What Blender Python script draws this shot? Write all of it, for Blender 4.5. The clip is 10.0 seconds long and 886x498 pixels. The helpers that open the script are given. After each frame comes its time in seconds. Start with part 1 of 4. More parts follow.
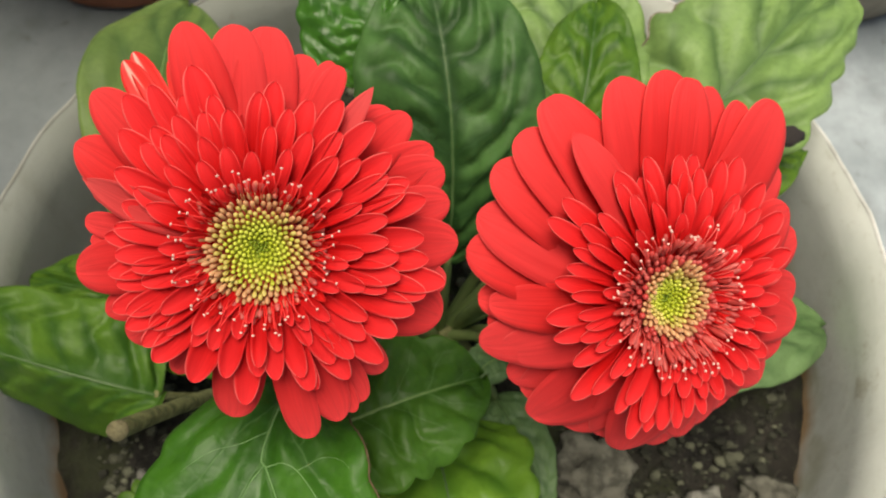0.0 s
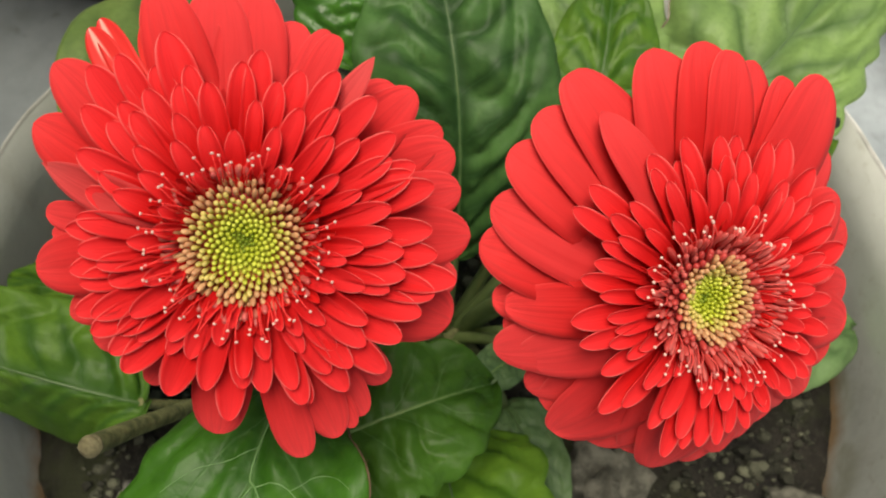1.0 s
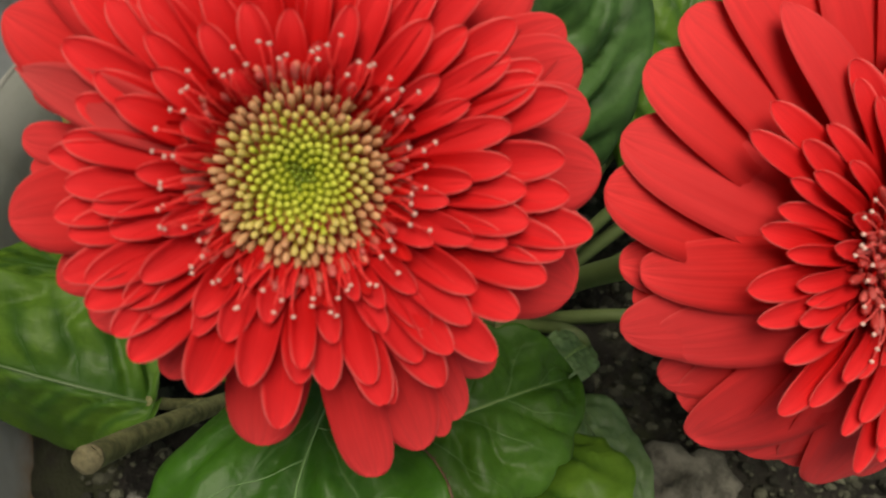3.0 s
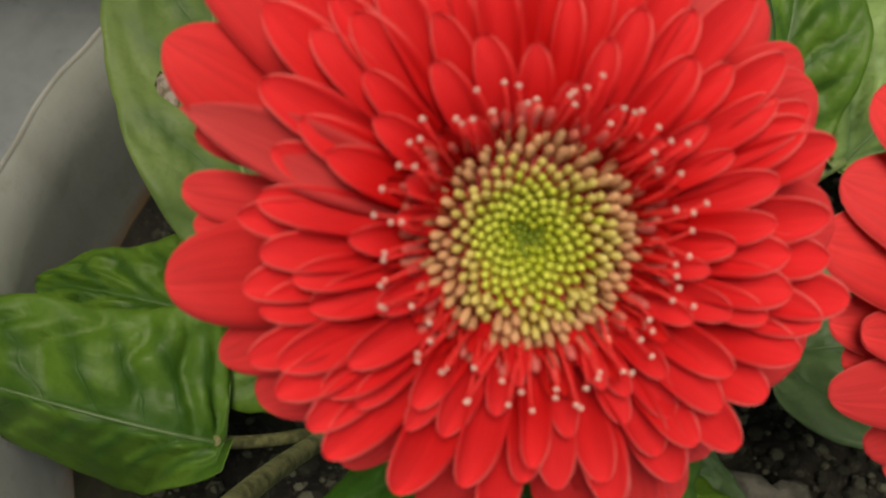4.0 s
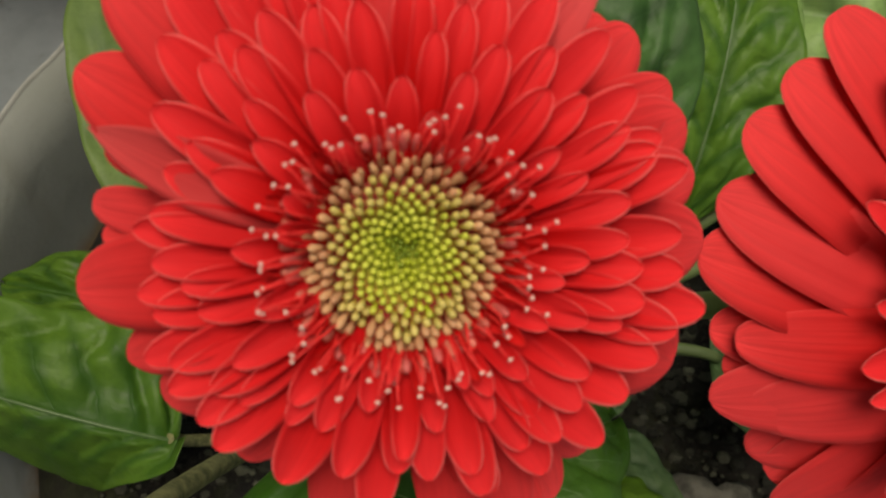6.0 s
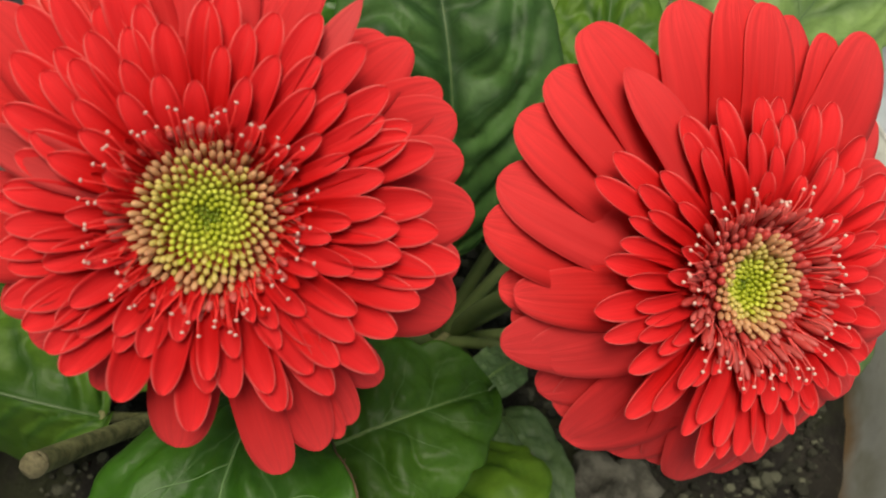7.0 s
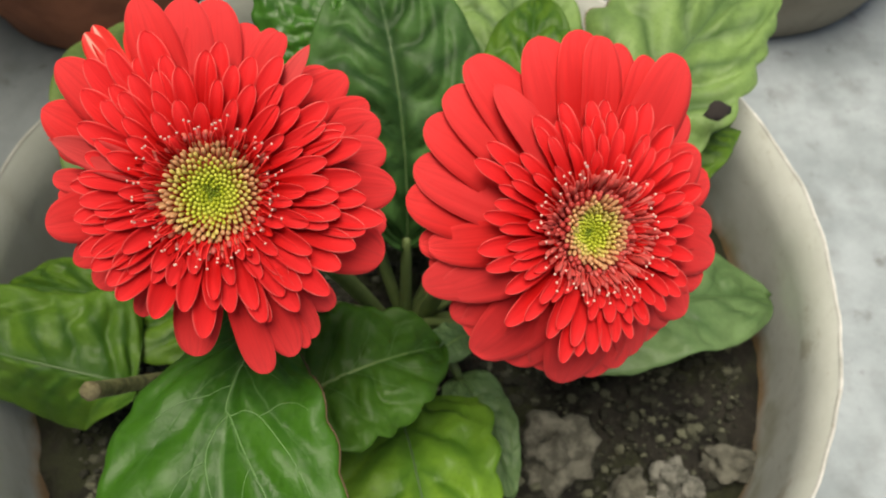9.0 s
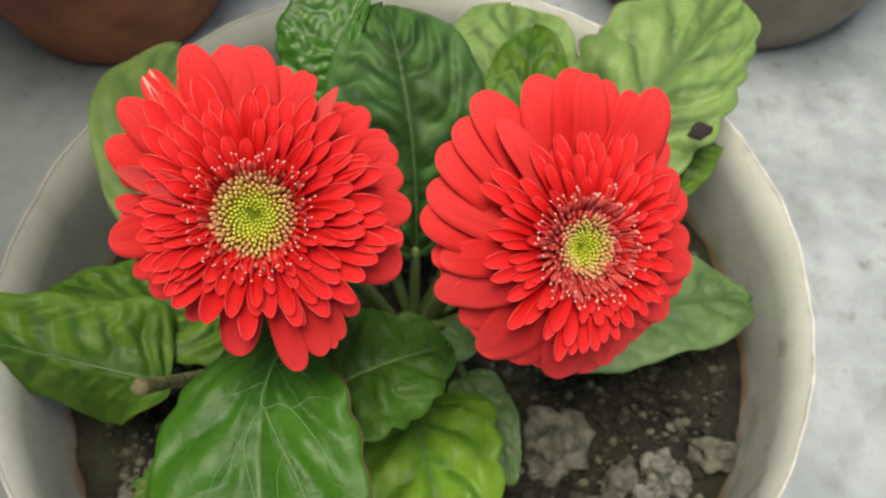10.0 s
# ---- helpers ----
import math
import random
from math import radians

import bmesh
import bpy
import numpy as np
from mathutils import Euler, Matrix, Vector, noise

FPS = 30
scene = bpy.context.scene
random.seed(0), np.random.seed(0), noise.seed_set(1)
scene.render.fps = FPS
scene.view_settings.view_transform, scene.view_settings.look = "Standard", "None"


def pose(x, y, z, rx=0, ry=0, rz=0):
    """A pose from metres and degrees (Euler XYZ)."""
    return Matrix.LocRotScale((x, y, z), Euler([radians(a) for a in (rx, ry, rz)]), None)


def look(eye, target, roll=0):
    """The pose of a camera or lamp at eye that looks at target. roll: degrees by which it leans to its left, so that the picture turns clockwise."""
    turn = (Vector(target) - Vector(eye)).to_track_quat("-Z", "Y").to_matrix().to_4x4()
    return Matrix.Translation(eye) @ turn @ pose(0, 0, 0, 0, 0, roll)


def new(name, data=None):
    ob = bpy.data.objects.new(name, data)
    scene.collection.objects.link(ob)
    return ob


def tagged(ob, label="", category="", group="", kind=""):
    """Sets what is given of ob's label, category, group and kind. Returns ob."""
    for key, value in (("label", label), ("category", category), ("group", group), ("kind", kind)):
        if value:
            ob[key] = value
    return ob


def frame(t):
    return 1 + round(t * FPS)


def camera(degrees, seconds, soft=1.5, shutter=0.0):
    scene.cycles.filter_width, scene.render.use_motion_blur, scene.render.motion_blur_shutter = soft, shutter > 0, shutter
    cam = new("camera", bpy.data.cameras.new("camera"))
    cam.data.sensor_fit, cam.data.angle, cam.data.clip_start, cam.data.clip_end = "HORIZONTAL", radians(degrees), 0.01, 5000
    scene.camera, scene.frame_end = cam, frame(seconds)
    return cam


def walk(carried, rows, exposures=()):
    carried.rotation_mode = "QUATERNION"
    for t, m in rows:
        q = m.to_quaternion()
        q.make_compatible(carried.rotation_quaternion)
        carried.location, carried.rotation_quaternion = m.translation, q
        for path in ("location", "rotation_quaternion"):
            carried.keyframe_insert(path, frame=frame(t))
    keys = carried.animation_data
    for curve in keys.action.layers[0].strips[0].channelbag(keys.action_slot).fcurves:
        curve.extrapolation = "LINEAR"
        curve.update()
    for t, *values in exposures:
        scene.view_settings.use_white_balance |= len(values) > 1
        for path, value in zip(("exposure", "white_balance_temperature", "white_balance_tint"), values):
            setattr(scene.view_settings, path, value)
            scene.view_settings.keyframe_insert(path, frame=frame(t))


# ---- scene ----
cam = camera(57.91, 10.0, soft=1.9)
lens = cam.data.dof
lens.use_dof, lens.focus_distance, lens.aperture_fstop = True, 0.185, 26.0
PATH = [
    (0, (0.0329, -0.1300, 0.5764), (0.0411, 0.3191, -0.3170), 3.64),
    (0.5, (0.0299, -0.1300, 0.5757), (0.0391, 0.3187, -0.3179), 3.70),
    (1, (0.0310, -0.1207, 0.5549), (0.0384, 0.3279, -0.3388), 3.45),
    (1.5, (0.0330, -0.1120, 0.5447), (0.0407, 0.3356, -0.3495), 3.53),
    (2, (0.0337, -0.1084, 0.5363), (0.0416, 0.3374, -0.3588), 3.72),
    (2.2, (0.0329, -0.1109, 0.5299), (0.0339, 0.3345, -0.3654), 2.83),
    (3.3, (0.0001, -0.1037, 0.5022), (0.0142, 0.3400, -0.3939), 3.77),
    (3.5, (-0.0079, -0.0996, 0.4986), (0.0148, 0.3389, -0.3999), 4.78),
    (4, (-0.0205, -0.0923, 0.4957), (0.0076, 0.3474, -0.4020), 5.67),
    (4.5, (-0.0211, -0.0924, 0.4982), (0.0105, 0.3474, -0.3993), 6.23),
    (5, (-0.0204, -0.0908, 0.4954), (0.0117, 0.3525, -0.4004), 6.46),
    (5.5, (-0.0153, -0.0883, 0.4868), (0.0162, 0.3545, -0.4093), 6.47),
    (6, (-0.0060, -0.0951, 0.5054), (0.0274, 0.3489, -0.3900), 6.81),
    (6.2, (0.0027, -0.1016, 0.5097), (0.0342, 0.3498, -0.3821), 6.43),
    (7.3, (0.0334, -0.1201, 0.5362), (0.0639, 0.3482, -0.3469), 5.17),
    (7.5, (0.0366, -0.1246, 0.5395), (0.0658, 0.3489, -0.3408), 4.71),
    (8, (0.0433, -0.1354, 0.5479), (0.0684, 0.3471, -0.3276), 3.62),
    (8.5, (0.0490, -0.1490, 0.5639), (0.0691, 0.3425, -0.3067), 2.52),
    (9, (0.0466, -0.1636, 0.5804), (0.0679, 0.3381, -0.2844), 2.14),
    (9.5, (0.0495, -0.1704, 0.6017), (0.0694, 0.3331, -0.2621), 1.88),
    (10, (0.0426, -0.1765, 0.6101), (0.0646, 0.3262, -0.2541), 2.04),
]
EXPOSURES = [(0.0, 0.27, 7300, 10), (1.0, 0.20, 7300, 10), (2.0, 0.03, 7300, 10), (3.4, -0.18, 7500, 12), (4.5, -0.18, 7500, 12), (5.5, -0.30, 7500, 12), (6.0, -0.22, 7500, 12), (7.5, 0.02, 7300, 10), (10.0, 0.25, 7300, 10)]
SKY, SUN = 0.066, 3.9
walk(cam, [(t, look(eye, target, roll)) for t, eye, target, roll in PATH], EXPOSURES)

# ---- world and light: a bright overcast sky ----
world = bpy.data.worlds.new("world")
scene.world = world
world.use_nodes = True
wn = world.node_tree
sky = wn.nodes.new("ShaderNodeTexSky")
sky.sky_type, sky.sun_disc = "NISHITA", False
sky.sun_elevation, sky.sun_rotation = radians(84), radians(232)
sky.air_density, sky.dust_density, sky.ozone_density = 1.0, 4.0, 0.6
wn.links.new(sky.outputs[0], wn.nodes["Background"].inputs[0])
wn.nodes["Background"].inputs[1].default_value = SKY

lamp = bpy.data.lights.new("sun", "SUN")
lamp.energy, lamp.angle, lamp.color = SUN, radians(36), (1.0, 0.96, 0.9)
sun = new("sun", lamp)
sun.matrix_world = look((-0.13, -0.10, 1.6), (0, 0, 0))

# ---- materials ----


class Mat:
    """A small helper round a node material."""

    def __init__(self, name, rough=0.5, **sockets):
        self.m = bpy.data.materials.new(name)
        self.m.use_nodes = True
        self.n, self.l = self.m.node_tree.nodes, self.m.node_tree.links
        self.b = self.n["Principled BSDF"]
        self.b.inputs["Roughness"].default_value = rough
        for key, v in sockets.items():
            self.b.inputs[key.replace("_", " ")].default_value = v

    def put(self, socket, v):
        if isinstance(v, (int, float)):
            socket.default_value = v
        elif isinstance(v, tuple):
            socket.default_value = v if len(v) != 3 or socket.type == "VECTOR" else (*v, 1)
        else:
            self.l.new(v, socket)

    def math(self, op, a, b=0.0, c=0.0, clamp=False):
        k = self.n.new("ShaderNodeMath")
        k.operation, k.use_clamp = op, clamp
        for s, v in zip(k.inputs, (a, b, c)):
            self.put(s, v)
        return k.outputs[0]

    def step(self, v, lo, hi, a=0.0, b=1.0):
        k = self.n.new("ShaderNodeMapRange")
        k.interpolation_type = "SMOOTHSTEP"
        for s, x in zip(k.inputs, (v, lo, hi, a, b)):
            self.put(s, x)
        return k.outputs[0]

    def mix(self, fac, a, b, how="MIX"):
        k = self.n.new("ShaderNodeMix")
        k.data_type, k.blend_type = "RGBA", how
        self.put(k.inputs[0], fac), self.put(k.inputs[6], a), self.put(k.inputs[7], b)
        return k.outputs[2]

    def coords(self, which="Object", scale=(1, 1, 1)):
        c = self.n.new("ShaderNodeTexCoord")
        k = self.n.new("ShaderNodeMapping")
        self.l.new(c.outputs[which], k.inputs[0])
        k.inputs[3].default_value = scale
        return k.outputs[0]

    def noise(self, scale, detail=3, vec=None, rough=0.6, out=0):
        k = self.n.new("ShaderNodeTexNoise")
        k.inputs["Scale"].default_value, k.inputs["Detail"].default_value = scale, detail
        k.inputs["Roughness"].default_value = rough
        self.l.new(vec if vec is not None else self.coords(), k.inputs[0])
        return k.outputs[out]

    def voronoi(self, scale, vec=None, feature="F1"):
        k = self.n.new("ShaderNodeTexVoronoi")
        k.feature = feature
        k.inputs["Scale"].default_value = scale
        self.l.new(vec if vec is not None else self.coords(), k.inputs[0])
        return k.outputs[0]

    def rand(self):
        return self.n.new("ShaderNodeObjectInfo").outputs["Random"]

    def uv(self):
        k = self.n.new("ShaderNodeSeparateXYZ")
        c = self.n.new("ShaderNodeTexCoord")
        self.l.new(c.outputs["UV"], k.inputs[0])
        return k.outputs[0], k.outputs[1]

    def colour(self, v):
        self.put(self.b.inputs["Base Color"], v)
        return self

    def rough(self, v):
        self.put(self.b.inputs["Roughness"], v)
        return self

    def bump(self, height, strength=0.3, distance=0.001):
        k = self.n.new("ShaderNodeBump")
        k.inputs["Strength"].default_value, k.inputs["Distance"].default_value = strength, distance
        self.l.new(height, k.inputs["Height"])
        self.l.new(k.outputs[0], self.b.inputs["Normal"])
        return self

    def translucent(self, colour, amount):
        t = self.n.new("ShaderNodeBsdfTranslucent")
        self.put(t.inputs[0], colour)
        k = self.n.new("ShaderNodeMixShader")
        k.inputs[0].default_value = amount
        self.l.new(self.b.outputs[0], k.inputs[1])
        self.l.new(t.outputs[0], k.inputs[2])
        self.l.new(k.outputs[0], self.n["Material Output"].inputs[0])
        return self


def petal_material(name, body, edge, edge_at, groove, sheen, soft):
    m = Mat(name, 0.6)
    u, v = m.uv()
    across = m.math("ABSOLUTE", m.math("SUBTRACT", m.math("MULTIPLY", u, 2.0), 1.0))
    streak = m.noise(1.0, 3, m.coords("UV", (14, 1.6, 1)))
    mottle = m.noise(260, 3)
    c = m.mix(m.step(streak, 0.3, 0.7), tuple(x * 0.78 for x in body), tuple(x * 1.10 for x in body))
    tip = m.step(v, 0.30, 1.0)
    # shade between the petal rows put into the colour: dark roots, lighter tips
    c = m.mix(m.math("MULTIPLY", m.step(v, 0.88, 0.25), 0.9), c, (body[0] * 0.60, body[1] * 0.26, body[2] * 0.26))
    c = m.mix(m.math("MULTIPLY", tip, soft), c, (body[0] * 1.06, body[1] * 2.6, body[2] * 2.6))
    c = m.mix(m.math("MULTIPLY", m.step(mottle, 0.4, 0.75), 0.25), c, tuple(x * 0.78 for x in body))
    c = m.mix(m.math("MULTIPLY", m.rand(), 0.35), c, (body[0] * 0.90, body[1] * 1.8, body[2] * 1.9))
    # pale margin, with the light caught by raised edges painted in
    rimmed = m.math("MULTIPLY", m.step(across, edge_at, 1.0), m.step(v, 0.4, 0.85, 0.0, 0.6))
    c = m.mix(m.math("MAXIMUM", rimmed, m.step(v, 0.985, 1.0, 0.0, 0.5)), c, edge)
    m.colour(c)
    m.b.inputs["Sheen Weight"].default_value = sheen
    m.b.inputs["Sheen Roughness"].default_value = 0.4
    m.b.inputs["Sheen Tint"].default_value = (1.0, 0.55, 0.5, 1)
    m.b.inputs["Specular IOR Level"].default_value = 0.06
    fine = m.noise(1.0, 2, m.coords("UV", (groove, 0.8, 1)))
    m.bump(fine, 0.5, 0.0006)
    return m.translucent((min(1, body[0] * 1.1), body[1] * 1.6, body[2] * 1.4), 0.24).m


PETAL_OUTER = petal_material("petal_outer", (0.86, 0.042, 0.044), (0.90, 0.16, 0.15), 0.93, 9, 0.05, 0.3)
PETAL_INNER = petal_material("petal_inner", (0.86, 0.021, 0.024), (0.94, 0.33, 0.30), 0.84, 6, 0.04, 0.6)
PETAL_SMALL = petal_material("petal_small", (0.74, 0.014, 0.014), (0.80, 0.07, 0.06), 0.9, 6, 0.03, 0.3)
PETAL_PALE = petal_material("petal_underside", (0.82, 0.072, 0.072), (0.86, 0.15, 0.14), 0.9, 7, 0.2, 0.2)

stripe = Mat("petal_striped", 0.5)
su, sv = stripe.uv()
sband = stripe.step(stripe.math("ABSOLUTE", stripe.math("SUBTRACT", su, 0.55)), 0.04, 0.18)
sband = stripe.math("MAXIMUM", sband, stripe.step(sv, 0.72, 0.55))
stripe.colour(stripe.mix(sband, (0.82, 0.44, 0.36), (0.78, 0.03, 0.026)))
PETAL_STRIPED = stripe.translucent((0.8, 0.1, 0.08), 0.2).m


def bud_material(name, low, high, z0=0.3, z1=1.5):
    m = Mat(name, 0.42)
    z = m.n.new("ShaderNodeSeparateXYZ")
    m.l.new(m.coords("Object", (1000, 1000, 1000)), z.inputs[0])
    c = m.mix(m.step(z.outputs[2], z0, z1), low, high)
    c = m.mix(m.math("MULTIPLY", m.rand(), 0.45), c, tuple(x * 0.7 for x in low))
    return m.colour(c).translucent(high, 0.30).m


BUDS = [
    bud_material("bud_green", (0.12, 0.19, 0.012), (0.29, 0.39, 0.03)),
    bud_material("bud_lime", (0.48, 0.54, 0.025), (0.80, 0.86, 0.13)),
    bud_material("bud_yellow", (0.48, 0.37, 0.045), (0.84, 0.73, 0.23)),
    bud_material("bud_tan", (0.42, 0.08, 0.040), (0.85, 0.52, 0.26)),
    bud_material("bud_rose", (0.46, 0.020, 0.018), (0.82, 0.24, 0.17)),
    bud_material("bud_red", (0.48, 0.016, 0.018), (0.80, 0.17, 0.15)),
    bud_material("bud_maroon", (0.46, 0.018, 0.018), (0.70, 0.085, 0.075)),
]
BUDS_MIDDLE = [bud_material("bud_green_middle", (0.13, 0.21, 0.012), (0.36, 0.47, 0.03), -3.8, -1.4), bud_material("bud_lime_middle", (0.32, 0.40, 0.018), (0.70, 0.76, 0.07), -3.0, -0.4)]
core = Mat("receptacle", 0.8)
corex = core.n.new("ShaderNodeVectorMath")
corex.operation = "LENGTH"
core.l.new(core.coords(), corex.inputs[0])
CORE = core.colour(core.mix(core.step(corex.outputs["Value"], 0.0045, 0.0082), (0.42, 0.46, 0.04), (0.34, 0.022, 0.020))).m
FILAMENT = Mat("filament", 0.6).colour((0.86, 0.030, 0.028)).m
THREAD = Mat("filament_pale", 0.5).colour((0.78, 0.09, 0.08)).m
ANTHER = Mat("anther", 0.5).colour((0.82, 0.54, 0.46)).m


def leaf_material(name, lamina, second, vein, vein_mix, gloss, veins, quilt, slant=0.20, shade=0.5, spec=0.32):
    """Green blade: puffs in the second tone, the first one along the side veins, a fine net and a few brown flecks."""
    m = Mat(name, gloss, Specular_IOR_Level=spec)
    u, v = m.uv()
    side = m.math("ABSOLUTE", m.math("SUBTRACT", m.math("MULTIPLY", u, 2.0), 1.0))
    wob = m.math("MULTIPLY", m.math("SUBTRACT", m.noise(32, 3), 0.5), 0.14)
    run = m.math("MULTIPLY", m.math("SUBTRACT", m.math("ADD", v, wob), m.math("MULTIPLY", m.math("POWER", side, 0.85), slant)), veins)
    saw = m.math("ABSOLUTE", m.math("SUBTRACT", m.math("FRACT", run), 0.5))
    lateral = m.math("MULTIPLY", m.step(saw, 0.455, 0.5), m.step(side, 1.0, 0.25))
    mid = m.step(side, 0.040, 0.010)
    line = m.math("MAXIMUM", lateral, mid)
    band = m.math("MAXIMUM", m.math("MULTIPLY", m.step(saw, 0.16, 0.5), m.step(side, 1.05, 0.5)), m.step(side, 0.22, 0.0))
    net = m.step(m.voronoi(150, feature="DISTANCE_TO_EDGE"), 0.14, 0.0)
    patch = m.noise(38, 4)
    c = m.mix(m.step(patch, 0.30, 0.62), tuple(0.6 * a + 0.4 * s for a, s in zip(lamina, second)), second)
    # vein tone and the shade in its creases painted as one soft band
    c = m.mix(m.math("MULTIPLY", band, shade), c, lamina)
    c = m.mix(m.math("MULTIPLY", m.step(m.noise(420, 3), 0.45, 0.7), 0.22), c, tuple(x * 0.6 for x in lamina))
    c = m.mix(m.math("MULTIPLY", net, 0.06), c, vein)
    c = m.mix(m.math("MULTIPLY", line, vein_mix), c, vein)
    brown = m.step(m.noise(62, 4, rough=0.7), 0.74, 0.80)
    c = m.mix(m.math("MULTIPLY", brown, 0.55), c, (0.13, 0.09, 0.04))
    m.colour(c)
    m.rough(m.math("ADD", m.math("MULTIPLY", m.noise(90, 3), 0.25), gloss - 0.1))
    h = m.math("ADD", m.math("MULTIPLY", m.noise(170, 3), 0.5), m.math("MULTIPLY", m.noise(700, 2), 0.25))
    h = m.math("ADD", h, m.math("MULTIPLY", net, -0.12))
    m.bump(m.math("ADD", h, m.math("MULTIPLY", line, -0.3)), quilt * 0.55, 0.0014)
    return m.translucent(tuple(min(1, x * 1.6) for x in second), 0.20).m


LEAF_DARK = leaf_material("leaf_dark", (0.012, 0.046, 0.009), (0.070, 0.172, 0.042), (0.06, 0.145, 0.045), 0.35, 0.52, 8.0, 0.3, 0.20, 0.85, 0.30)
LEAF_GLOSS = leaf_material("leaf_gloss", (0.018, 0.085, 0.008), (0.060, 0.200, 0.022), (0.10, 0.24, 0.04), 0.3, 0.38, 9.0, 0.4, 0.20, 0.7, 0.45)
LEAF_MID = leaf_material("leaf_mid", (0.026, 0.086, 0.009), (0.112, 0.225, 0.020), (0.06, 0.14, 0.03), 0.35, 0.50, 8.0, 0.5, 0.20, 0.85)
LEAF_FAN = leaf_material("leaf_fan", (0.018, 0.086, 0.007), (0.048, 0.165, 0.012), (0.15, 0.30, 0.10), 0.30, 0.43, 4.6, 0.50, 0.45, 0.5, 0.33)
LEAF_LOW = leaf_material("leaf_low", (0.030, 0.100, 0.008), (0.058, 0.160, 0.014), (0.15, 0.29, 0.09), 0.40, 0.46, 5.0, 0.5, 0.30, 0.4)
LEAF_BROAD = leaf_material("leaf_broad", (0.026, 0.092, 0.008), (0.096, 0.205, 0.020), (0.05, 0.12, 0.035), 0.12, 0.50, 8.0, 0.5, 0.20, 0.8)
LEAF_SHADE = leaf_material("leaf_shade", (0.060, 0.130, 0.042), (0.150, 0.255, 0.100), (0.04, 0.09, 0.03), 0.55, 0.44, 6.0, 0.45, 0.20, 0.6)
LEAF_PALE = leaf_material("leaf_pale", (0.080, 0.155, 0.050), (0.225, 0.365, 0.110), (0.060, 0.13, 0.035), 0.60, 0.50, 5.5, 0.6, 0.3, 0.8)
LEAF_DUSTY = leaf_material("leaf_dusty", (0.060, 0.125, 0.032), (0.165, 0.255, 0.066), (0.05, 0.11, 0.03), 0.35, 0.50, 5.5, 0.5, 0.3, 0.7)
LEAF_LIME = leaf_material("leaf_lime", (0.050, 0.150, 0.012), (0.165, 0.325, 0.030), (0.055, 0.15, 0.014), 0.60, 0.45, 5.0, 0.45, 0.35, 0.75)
VEIN = Mat("vein_pale", 0.5).colour((0.13, 0.27, 0.085)).m
MARGIN = Mat("leaf_margin_brown", 0.8).colour((0.10, 0.065, 0.03)).m
WITHER = Mat("withered", 0.9)
WITHER = WITHER.colour(WITHER.mix(WITHER.step(WITHER.noise(260, 4), 0.4, 0.6), (0.13, 0.10, 0.065), (0.30, 0.27, 0.22))).m
RIB_PALE = Mat("midrib_pale", 0.5)
RIB_PALE = RIB_PALE.colour(RIB_PALE.mix(RIB_PALE.noise(300), (0.13, 0.24, 0.06), (0.20, 0.32, 0.10))).m
RIB_DARK = Mat("midrib_dark", 0.5)
RIB_DARK = RIB_DARK.colour(RIB_DARK.mix(RIB_DARK.noise(300), (0.055, 0.115, 0.032), (0.09, 0.16, 0.05))).m
STALK = Mat("stalk_green", 0.55)
STALK = STALK.colour(STALK.mix(STALK.noise(180), (0.09, 0.15, 0.04), (0.17, 0.22, 0.08))).m
DRY = Mat("stalk_dry", 0.8)
dgrain = DRY.noise(1.0, 4, DRY.coords("Object", (260, 260, 260)))
DRY = DRY.colour(DRY.mix(DRY.step(dgrain, 0.3, 0.7), (0.070, 0.080, 0.026), (0.21, 0.215, 0.085))).bump(dgrain, 0.6, 0.001).m
CUT = Mat("cut_end", 0.85)
CUT = CUT.colour(CUT.mix(CUT.noise(900), (0.05, 0.042, 0.020), (0.25, 0.23, 0.12))).m

soil = Mat("soil", 0.95)
sbig, ssmall = soil.noise(38, 5), soil.noise(330, 5, rough=0.7)
scol = soil.mix(soil.step(sbig, 0.35, 0.65), (0.010, 0.009, 0.006), (0.038, 0.034, 0.024))
scol = soil.mix(soil.math("MULTIPLY", soil.step(ssmall, 0.52, 0.72), 0.6), scol, (0.12, 0.11, 0.082))
scol = soil.mix(soil.math("MULTIPLY", soil.step(soil.noise(24, 3), 0.44, 0.62), 0.8), scol, (0.050, 0.062, 0.020))
SOIL = soil.colour(scol).bump(soil.math("ADD", soil.math("MULTIPLY", ssmall, 1.6), sbig), 1.0, 0.006).m


def stone_material(name, a, b):
    m = Mat(name, 0.9)
    k = m.noise(120, 5, rough=0.65)
    c = m.mix(m.step(k, 0.35, 0.65), a, b)
    c = m.mix(m.math("MULTIPLY", m.rand(), 0.4), c, tuple(x * 0.5 for x in a))
    return m.colour(c).bump(m.noise(500, 4), 0.7, 0.0015).m


STONE = stone_material("clod", (0.062, 0.062, 0.047), (0.168, 0.166, 0.132))
PEBBLE = stone_material("pebble_grey", (0.085, 0.088, 0.072), (0.22, 0.22, 0.19))
GRIT = Mat("grit", 0.9)
gisl = GRIT.n.new("ShaderNodeNewGeometry").outputs["Random Per Island"]
GRIT = GRIT.colour(GRIT.mix(GRIT.math("POWER", gisl, 3.0), (0.012, 0.013, 0.007), (0.115, 0.122, 0.080))).bump(GRIT.noise(700, 3), 0.6, 0.001).m


